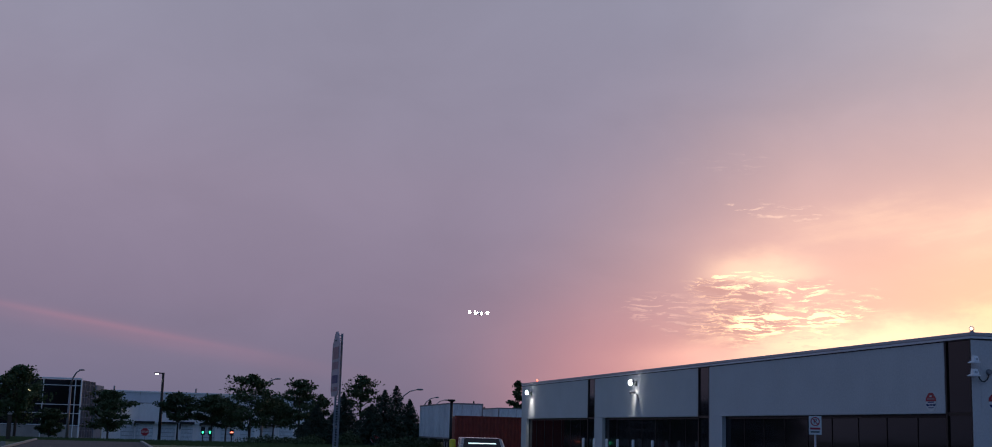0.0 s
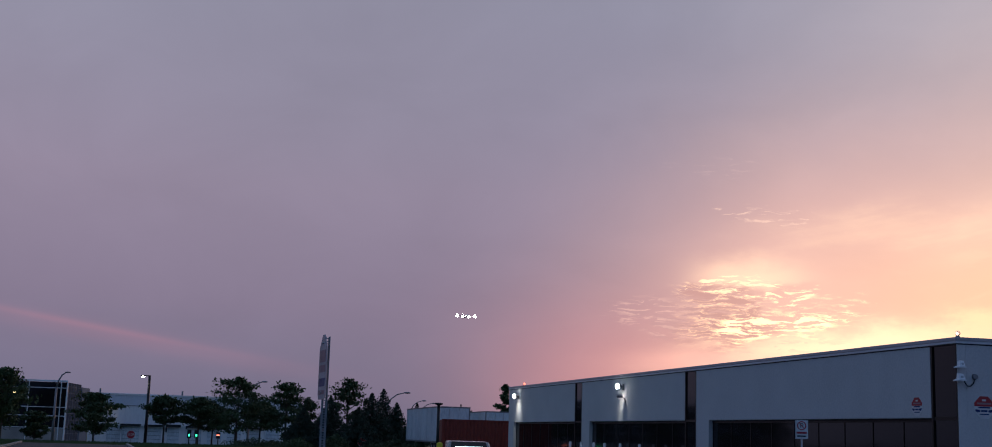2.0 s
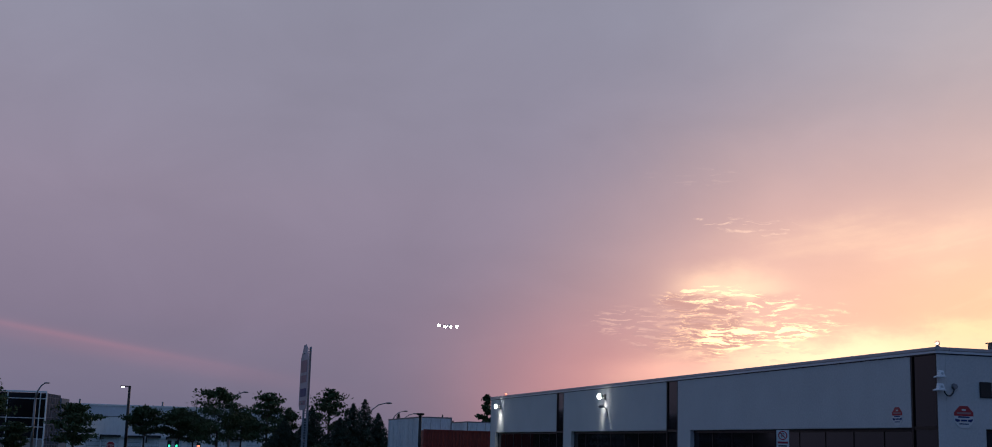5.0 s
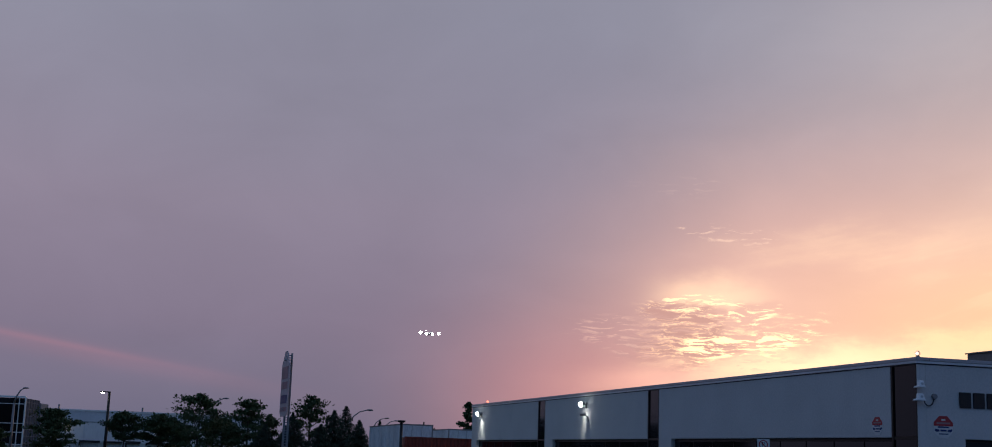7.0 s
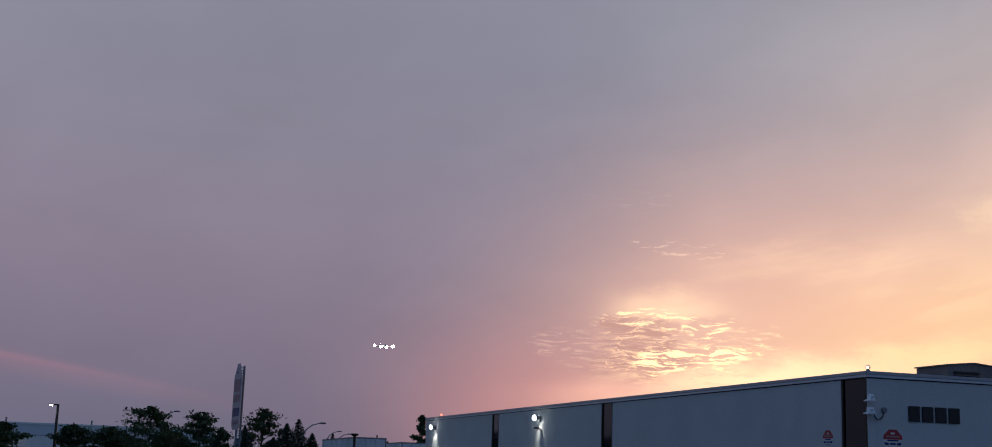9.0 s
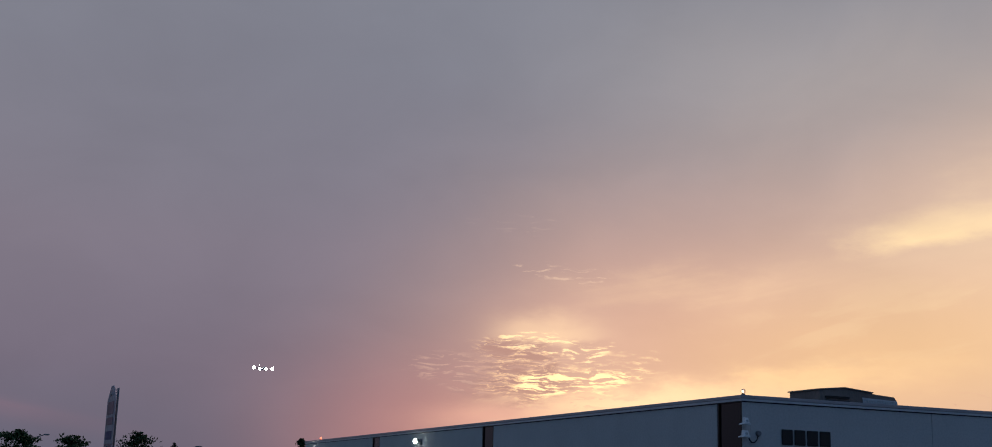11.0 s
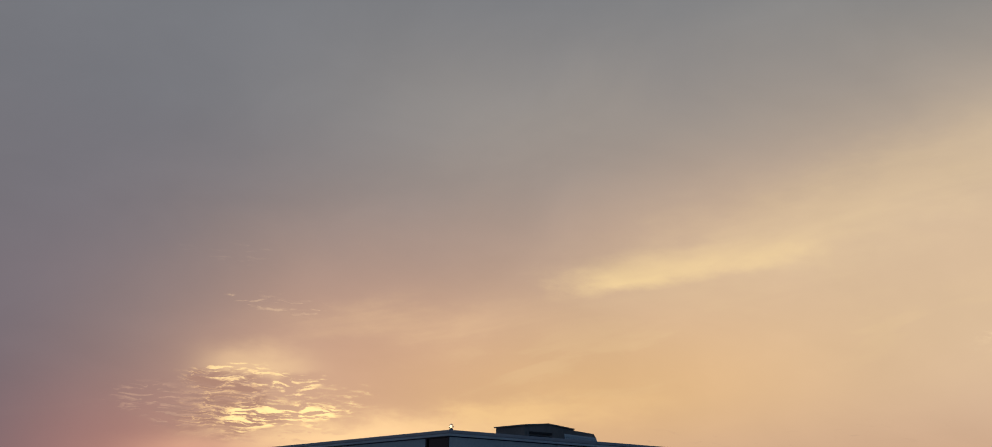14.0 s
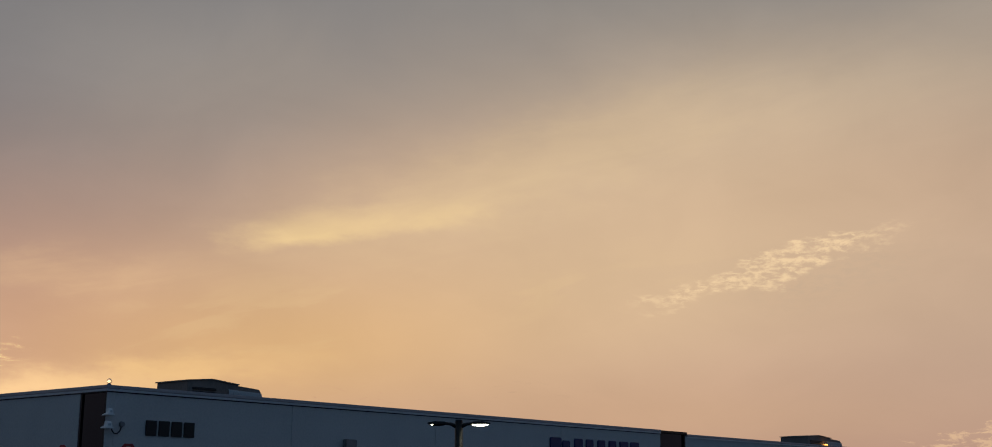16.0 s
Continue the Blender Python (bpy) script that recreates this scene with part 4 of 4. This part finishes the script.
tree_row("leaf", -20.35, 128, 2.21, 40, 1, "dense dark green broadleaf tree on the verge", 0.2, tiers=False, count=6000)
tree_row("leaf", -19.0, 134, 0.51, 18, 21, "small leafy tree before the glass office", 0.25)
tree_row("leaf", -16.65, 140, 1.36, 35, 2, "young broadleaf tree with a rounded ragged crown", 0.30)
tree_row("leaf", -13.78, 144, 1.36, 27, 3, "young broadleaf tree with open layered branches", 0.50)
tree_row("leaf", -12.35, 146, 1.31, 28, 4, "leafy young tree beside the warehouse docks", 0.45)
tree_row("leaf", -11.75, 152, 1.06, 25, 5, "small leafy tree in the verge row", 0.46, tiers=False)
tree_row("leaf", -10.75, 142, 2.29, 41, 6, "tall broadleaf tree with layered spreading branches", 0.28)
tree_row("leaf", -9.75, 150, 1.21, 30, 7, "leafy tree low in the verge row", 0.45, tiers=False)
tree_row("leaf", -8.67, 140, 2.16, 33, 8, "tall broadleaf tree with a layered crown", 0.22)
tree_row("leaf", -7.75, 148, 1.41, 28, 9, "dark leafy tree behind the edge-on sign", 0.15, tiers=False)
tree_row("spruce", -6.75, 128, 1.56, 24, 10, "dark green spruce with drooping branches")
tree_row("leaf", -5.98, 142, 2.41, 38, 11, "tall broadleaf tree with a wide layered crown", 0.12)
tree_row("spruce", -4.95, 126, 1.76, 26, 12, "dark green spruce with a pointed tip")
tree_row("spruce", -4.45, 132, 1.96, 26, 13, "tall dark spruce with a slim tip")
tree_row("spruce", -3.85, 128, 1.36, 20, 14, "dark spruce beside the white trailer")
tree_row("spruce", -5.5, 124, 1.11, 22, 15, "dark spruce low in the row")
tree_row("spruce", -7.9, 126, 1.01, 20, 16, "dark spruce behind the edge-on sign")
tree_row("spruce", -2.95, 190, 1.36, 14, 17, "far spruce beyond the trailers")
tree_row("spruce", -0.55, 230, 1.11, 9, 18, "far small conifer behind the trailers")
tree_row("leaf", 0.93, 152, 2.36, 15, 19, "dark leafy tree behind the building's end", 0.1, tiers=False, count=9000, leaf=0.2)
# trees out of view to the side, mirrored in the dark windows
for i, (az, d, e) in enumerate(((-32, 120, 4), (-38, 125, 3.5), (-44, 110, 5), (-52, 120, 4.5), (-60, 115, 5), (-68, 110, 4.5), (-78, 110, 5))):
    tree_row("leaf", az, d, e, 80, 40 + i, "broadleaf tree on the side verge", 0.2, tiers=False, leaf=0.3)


def shrub(az, d, w, h, seed, z=0.0, mat=None):
    rng = np.random.default_rng(seed)
    t = thing("shrub", at(az, d, z), "low dark green shrub on the verge", "shrub", "verge shrubs")
    n = 900
    u = rng.normal(size=(n, 3))
    u /= np.linalg.norm(u, axis=1)[:, None]
    c = u * np.array([w / 2, w / 3, h]) * (rng.random((n, 1)) ** 0.4)
    c[:, 2] = np.abs(c[:, 2]) * (1 + 0.2 * np.sin(c[:, 0] * 2))
    quads("foliage", c, u + rng.normal(size=(n, 3)) * 0.6, 0.11 * rng.uniform(0.6, 1.2, n), 0.6, mat or LEAF, t, rng)


shrub(-10.2, 118, 5.0, 0.75, 1)
shrub(-9.3, 119, 3.2, 0.6, 2)
shrub(-6.6, 116, 2.2, 1.3, 3)
shrub(-6.25, 117, 1.8, 1.0, 4)
shrub(-4.1, 112, 5.0, 1.0, 5)
shrub(-8.3, 116, 4.0, 0.9, 6)
shrub(-3.0, 112, 3.0, 0.8, 7)


def verge_grass():
    rng = np.random.default_rng(5)
    n = 24000
    az, d = np.radians(rng.uniform(-22, -1, n)), rng.uniform(98, 121, n)
    x, y = d * np.sin(az), d * np.cos(az)
    # leave the driveway free
    c, s = math.cos(radians(16.7)), math.sin(radians(16.7))
    lx, ly = (x + 17.0) * c + (y - 52.3) * s, -(x + 17.0) * s + (y - 52.3) * c
    ok = (np.abs(lx) > 4.15) | (ly > 53.2)
    x, y = x[ok], y[ok]
    n = len(x)
    h, w = rng.uniform(0.05, 0.16, n), rng.uniform(0.02, 0.05, n)
    lean = rng.normal(size=(n, 2)) * 0.05
    z = np.array([ground_z(v) for v in y])
    v = np.stack([np.stack([x - w, y, z], 1), np.stack([x + w, y, z], 1), np.stack([x + lean[:, 0], y + lean[:, 1], z + h], 1)], 1).reshape(-1, 3)
    me = bpy.data.meshes.new("verge_grass")
    me.from_pydata(v.tolist(), [], np.arange(3 * n).reshape(-1, 3).tolist())
    me.materials.append(BLADE)
    tagged(new("verge_grass", me), "uneven grass blades along the verge", "grass", kind="stuff")


verge_grass()


# ---------------------------------------------------------------- far buildings
def office():
    t = thing("office_building", at(-17.84, 205, LOW, -12), "two-storey office with dark glass and pale mullions", "building")
    H = 9.5
    part("core", box(-40, -0.3, 0.4, 9.9, 0, H - 0.3), BLACK_METAL, t)
    part("parapet", box(-40, 0.0, -0.05, 0.35, H - 0.25, H, 0.02), CLAD, t)
    xs = [0, -0.9, -5.6, -10.3, -15.0, -19.7, -24.4, -29.1, -33.8, -38.5]
    for a, b in zip(xs, xs[1:]):
        for z0, z1 in ((2.5, 4.1), (4.25, 5.4), (5.55, 8.3), (8.4, H - 0.3)):
            w = part("window", box(b + 0.1, a - 0.1, 0.02, 0.1, z0, z1), GLASS, t)
        part("mullion", box(b - 0.06, b + 0.06, -0.1, 0.1, 0, H - 0.25), CLAD, t)
    part("mullion", box(-0.1, 0.1, -0.1, 0.1, 0, H - 0.25), CLAD, t)
    for z in (2.4, 4.17, 5.47, 8.35):
        part("transom", box(-40, 0.0, -0.06, 0.09, z - 0.05, z + 0.05), CLAD, t)
    part("plinth", box(-40, -0.15, 0.0, 0.3, 0, 2.3), STONE, t)
    # pale ribbed return wall
    part("return_wall", box(-0.3, 0.0, 0.4, 10, 0, H - 0.3), OFFICE_CLAD, t)
    for k in range(9):
        part("rib", box(0.0, 0.06, 0.4, 10, 0.6 + k * 1.0, 0.65 + k * 1.0), RIB, t)
    for k in range(6):
        part("rib", box(0.0, 0.05, 0.5 + k * 1.85, 0.62 + k * 1.85, 0, H - 0.35), RIB, t)
    part("stair_tower", box(-3.0, 0.2, 10.02, 16, 0, H - 0.7, 0.02), RIB, t)


office()


def warehouse():
    t = thing("warehouse", at(-16.9, 232, LOW, 0), "long pale metal-clad warehouse with loading docks", "building")
    H, L = 8.5, 36.0
    x = 0.0
    while x < L:
        part("wall_panel", box(x, min(L, x + 5.95), 0, 0.3, 0, H - 2.1, 0.01), CLAD, t)
        part("upper_panel", box(x, min(L, x + 5.95), 0.02, 0.3, H - 2.0, H - 0.3, 0.01), BLUE_CLAD, t)
        x += 6
    part("core", box(0, L, 0.31, 30, 0, H - 0.4), BLUE_CLAD, t)
    part("coping", box(-0.1, L + 0.1, -0.12, 0.4, H - 0.3, H, 0.02), CLAD, t)
    part("trim", box(0, L, -0.05, 0.02, H - 2.1, H - 2.0), GREY_METAL, t)
    for x in (1.6, 15.4, 33.0):
        part("vent_pipe", tube([(x, 0.8, H - 0.5), (x, 0.8, H + 0.75)], 0.16, 8), GREY_METAL, t)
    for x, w, hood in ((3.1, 2.3, 0.0), (5.6, 2.9, 0.5), (9.6, 2.6, 0.35), (13.2, 2.0, 0.9), (16.6, 2.4, 0.2), (20.0, 2.4, 0.3), (23.4, 2.4, 0.0), (26.8, 2.4, 0.3), (30.2, 2.4, 0.0)):
        d = part("dock_door", box(x, x + w, -0.12, 0.0, 0.2, 2.9, 0.02), TRAILER_WHITE, t)
        for k in range(3):
            part("door_rib", box(x + 0.05, x + w - 0.05, -0.14, -0.12, 0.8 + k * 0.65, 0.86 + k * 0.65), GREY_METAL, d)
        if hood:
            part("canopy", box(x - 0.3, x + w + 0.2, -0.9, -0.01, 3.0, 3.25 + hood * 0.2), BLACK_METAL, d)
            part("canopy", box(x - 0.3, x - 0.1, -0.7, -0.01, 3.0 - hood, 3.0), BLACK_METAL, d)


warehouse()


def wall_light_far(az, d, z, mat, label, r=0.22):
    t = thing("wall_light", at(az, d, z), label, "wall lamp")
    part("housing", box(-r * 1.3, r * 1.3, 0.02, 0.5, -r * 0.4, r * 1.5, 0.02), GREY_METAL, t)
    part("lens", ball((0, 0, 0), r, squash=(1.2, 0.6, 0.9)), mat, t)


wall_light_far(-16.0, 231.0, 4.6, WARM_LIT, "small warm lit lamp on the warehouse wall", 0.22)
wall_light_far(-11.7, 232.6, 5.1, WARM_LIT, "small warm lit lamp on the warehouse wall", 0.26)
wall_light_far(-19.9, 206, 5.9, WARM_LIT, "small white lit lamp on the office wall", 0.3)
for az in (-12.72, -12.42):
    t = thing("dock_signal", at(az, 136, LOW), "small green signal light on a dark post", "signal light", "green signals")
    part("post", tube([(0, 0, 0), (0, 0, 2.1)], 0.06, 8), BLACK_METAL, t)
    part("housing", box(-0.2, 0.2, 0.05, 0.3, 2.05, 2.9, 0.03), BLACK_METAL, t)
    part("lens", ball((0, 0.04, 2.35), 0.12, squash=(0.8, 0.4, 1.2)), GREEN_LIT, t)
t = thing("dock_signal", at(-11.5, 138, LOW), "small red signal light on a dark post", "signal light")
part("post", tube([(0, 0, 0), (0, 0, 2.1)], 0.06, 8), BLACK_METAL, t)
part("housing", box(-0.2, 0.2, 0.05, 0.3, 2.05, 2.7, 0.03), BLACK_METAL, t)
part("lens", ball((0, 0.04, 2.4), 0.12, squash=(1.5, 0.4, 0.6)), RED_LIT, t)


# ---------------------------------------------------------------- far street furniture
def stop_sign(az, d):
    t = thing("stop_sign", at(az, d, LOW), "red octagonal stop sign on a thin post", "stop sign", "stop signs")
    r = 0.40
    k = r * math.tan(radians(22.5))
    part("post", tube([(0, 0.04, 0), (0, 0.04, 2.3)], 0.035, 8), GALV, t)
    for rr, y, mat, nm in ((r, 0.0, WHITE_SIGN, "rim"), (r * 0.93, -0.006, RED_SIGN, "plate")):
        q = rr * math.tan(radians(22.5))
        part(nm, prism([(x, z + 2.25) for x, z in ((-q, -rr), (q, -rr), (rr, -q), (rr, q), (q, rr), (-q, rr), (-rr, q), (-rr, -q))], y - 0.008, y), mat, t)
    cu = bpy.data.curves.new("lettering", "FONT")
    cu.body, cu.size, cu.extrude, cu.align_x, cu.align_y = "STOP", 0.27, 0.002, "CENTER", "CENTER"
    me = bpy.data.meshes.new_from_object(bpy.data.objects.new("tmp", cu))
    me.materials.append(WHITE_SIGN)
    ob = new("lettering", me)
    ob.parent, ob.matrix_basis = t, pose(0, -0.018, 2.25, 90, 0, 0)


stop_sign(-15.13, 134)
stop_sign(-5.31, 122.5)


def lot_lamp():
    t = thing("street_lamp", at(-14.53, 150, LOW), "dark square lamp post with one lit flat head", "street lamp", "street lamps")
    h = 1.65 + 150 * math.tan(radians(2.1)) - LOW
    part("pole", tube([(0, 0, 0), (0, 0, h)], [0.18, 0.14], 8), BLACK_METAL, t)
    part("arm", box(-0.55, 0.05, -0.06, 0.06, h - 0.12, h, 0.01), BLACK_METAL, t)
    part("head", box(-1.0, -0.3, -0.22, 0.22, h - 0.12, h + 0.0, 0.03), BLACK_METAL, t)
    part("lens", ball((-0.70, -0.12, h - 0.17), 0.14, squash=(1.4, 0.8, 0.5)), STREET_LIT, t)


lot_lamp()


def cobra_lamp(az, d, top_el, reach, label="grey roadside lamp on a curved arm, unlit"):
    t = thing("street_lamp", at(az, d, ground_z(d)), label, "street lamp", "road lamps")
    h = 1.65 + d * math.tan(radians(top_el)) - ground_z(d)
    s = 1 if reach > 0 else -1
    r = abs(reach)
    part("pole", tube([(0, 0, 0), (0, 0, h - 1.6)], [0.16, 0.11], 8), GREY_METAL, t)
    part("arm", tube([(0, 0, h - 1.62), (s * r * 0.15, 0, h - 0.9), (s * r * 0.45, 0, h - 0.3), (s * r * 0.8, 0, h - 0.05)], [0.11, 0.08, 0.07, 0.06], 8), GREY_METAL, t)
    part("head", ball((s * r * 0.95, 0, h - 0.03), 0.16 + 0.09 * r, squash=(1.2, 0.5, 0.32)), GREY_METAL, t)


cobra_lamp(-18.28, 140, 2.10, 1.05, "pale roadside lamp on a curved arm, unlit")
cobra_lamp(-10.25, 165, 2.02, 1.8)
cobra_lamp(-4.25, 170, 1.75, 2.6)
cobra_lamp(-3.2, 240, 1.42, 2.4)
cobra_lamp(-2.75, 255, 1.32, 2.4)

t = thing("marker_post", at(-20.58, 104, 0), "dark wooden marker post with a pale cap", "post")
part("post", box(-0.16, 0.16, -0.16, 0.16, 0, 1.9, 0.03), BARK, t)
part("cap", box(-0.18, 0.18, -0.18, 0.18, 1.9, 2.05, 0.03), CONCRETE, t)
t = thing("stone_block", at(-20.75, 80, 0), "small pale concrete block on the grass", "block")
part("block", box(-0.14, 0.14, -0.12, 0.12, 0, 0.32, 0.03), CONCRETE, t)
t = thing("utility_pole", at(-1.02, 260, LOW), "wooden utility pole with crossarm behind the trailers", "utility pole")
part("pole", tube([(0, 0, 0), (0, 0, 9.2)], [0.2, 0.14], 8), BARK, t)
part("crossarm", box(-1.1, 1.1, -0.06, 0.06, 8.2, 8.4), BARK, t)
for x in (-0.9, 0.9):
    part("insulator", tube([(x, 0, 8.4), (x, 0, 8.75)], 0.06, 8), GREY_METAL, t)


# ---------------------------------------------------------------- aircraft on approach
def aircraft():
    a, e, d = radians(-0.95), radians(5.2), 900
    m = pose(d * math.cos(e) * math.sin(a), d * math.cos(e) * math.cos(a), 1.65 + d * math.sin(e), 0, 0, 17) @ pose(0, 0, 0, -3, 0, 0)
    t = thing("business_jet", m, "white and navy business jet on approach with landing lights lit", "airplane")
    prof = [(-7.2, 0.05, -0.25), (-6.9, 0.28, -0.2), (-6.2, 0.5, -0.1), (-5.2, 0.72, 0.0), (-4.2, 0.82, 0.05), (2.5, 0.82, 0.05), (4.5, 0.66, 0.15), (6.5, 0.36, 0.3), (8.0, 0.1, 0.45)]
    part("fuselage", tube([(0, y, z) for y, r, z in prof], [r for y, r, z in prof], 18), PLANE_WHITE, t)
    part("belly", tube([(0, y, z - 0.16) for y, r, z in prof[2:8]], [r * 0.9 for y, r, z in prof[2:8]], 18), PLANE_NAVY, t)
    part("windscreen", box(-0.5, 0.5, -5.75, -5.2, 0.28, 0.62, 0.1), GLASS, t)
    for s in (-1, 1):
        for k in range(5):
            part("cabin_window", ball((s * 0.79, -3.6 + k * 0.95, 0.3), 0.17, squash=(0.3, 1, 1)), GLASS, t)
        w = bmesh.new()
        secs = []
        for x, y0, y1, z, th in ((0.5, -0.6, 2.4, -0.1, 0.34), (6.4, 0.4, 1.7, 0.15, 0.16)):
            secs.append([w.verts.new(v) for v in ((s * x, y0, z), (s * x, y0 + 0.35 * (y1 - y0), z + th / 2), (s * x, y1, z), (s * x, y0 + 0.35 * (y1 - y0), z - th / 2))])
        for i in range(4):
            w.faces.new((secs[0][i], secs[0][(i + 1) % 4], secs[1][(i + 1) % 4], secs[1][i]))
        w.faces.new(secs[0]), w.faces.new(secs[1])
        bmesh.ops.recalc_face_normals(w, faces=w.faces[:])
        wing = part("wing", w, PLANE_WHITE, t)
        part("tip_tank", tube([(s * 6.5, -1.4, 0.15), (s * 6.5, -1.0, 0.15), (s * 6.5, 0.2, 0.15), (s * 6.5, 1.6, 0.15), (s * 6.5, 2.6, 0.2)], [0.08, 0.24, 0.31, 0.26, 0.04], 12), PLANE_WHITE, wing)
        part("winglet", prism([(s * 6.5, 0.2), (s * 6.6, 0.2), (s * 6.75, 1.05), (s * 6.68, 1.05)], 1.3, 2.1), PLANE_NAVY, wing)
        part("landing_light", ball((s * 6.5, -1.5, 0.1), 1.1, squash=(0.9, 0.3, 1)), LANDING_LIT, wing, "glaring landing light")
        e1 = part("engine", tube([(s * 1.45, 2.0, 0.55), (s * 1.45, 2.4, 0.55), (s * 1.45, 4.2, 0.55), (s * 1.45, 4.9, 0.55)], [0.40, 0.5, 0.47, 0.3], 16), PLANE_NAVY, t)
        part("intake", tube([(s * 1.45, 1.95, 0.55), (s * 1.45, 2.0, 0.55)], [0.42, 0.42], 16), PLANE_METAL, e1)
        part("pylon", box(min(s * 0.55, s * 1.1), max(s * 0.55, s * 1.1), 2.7, 4.0, 0.45, 0.62, 0.03), PLANE_WHITE, t)
        part("tailplane", prism([(0, 1.25), (s * 2.6, 1.38), (s * 2.6, 1.45), (0, 1.42)], 6.3, 7.5), PLANE_WHITE, t)
        g = part("main_gear", tube([(s * 1.6, 0.9, -0.1), (s * 1.6, 0.9, -1.5)], 0.09, 8), PLANE_METAL, t)
        part("wheel", tube([(s * 1.6 - 0.14, 0.9, -1.5), (s * 1.6 + 0.14, 0.9, -1.5)], 0.33, 14), TYRE, g)
    fin = bmesh.new()
    f = [(0, 5.0, 0.5), (0, 7.7, 0.6), (0, 8.6, 3.0), (0, 7.4, 3.0)]
    vs = [[fin.verts.new((x, y, z)) for _, y, z in f] for x in (-0.09, 0.09)]
    fin.faces.new(vs[0]), fin.faces.new(vs[1][::-1])
    for i in range(4):
        fin.faces.new((vs[0][i], vs[1][i], vs[1][(i + 1) % 4], vs[0][(i + 1) % 4]))
    bmesh.ops.recalc_face_normals(fin, faces=fin.faces[:])
    part("tail_fin", fin, PLANE_NAVY, t)
    part("tail_light", ball((0, 7.8, 3.1), 0.2), LANDING_LIT, t)
    g = part("nose_gear", tube([(0, -5.2, -0.5), (0, -5.3, -1.5)], 0.07, 8), PLANE_METAL, t)
    part("wheel", tube([(-0.1, -5.3, -1.5), (0.1, -5.3, -1.5)], 0.26, 14), TYRE, g)
    for x, r in ((-2.1, 1.0), (2.1, 1.0)):
        part("landing_light", ball((x, -0.9, -0.3), r, squash=(0.9, 0.3, 1)), LANDING_LIT, t, "glaring landing light")


aircraft()
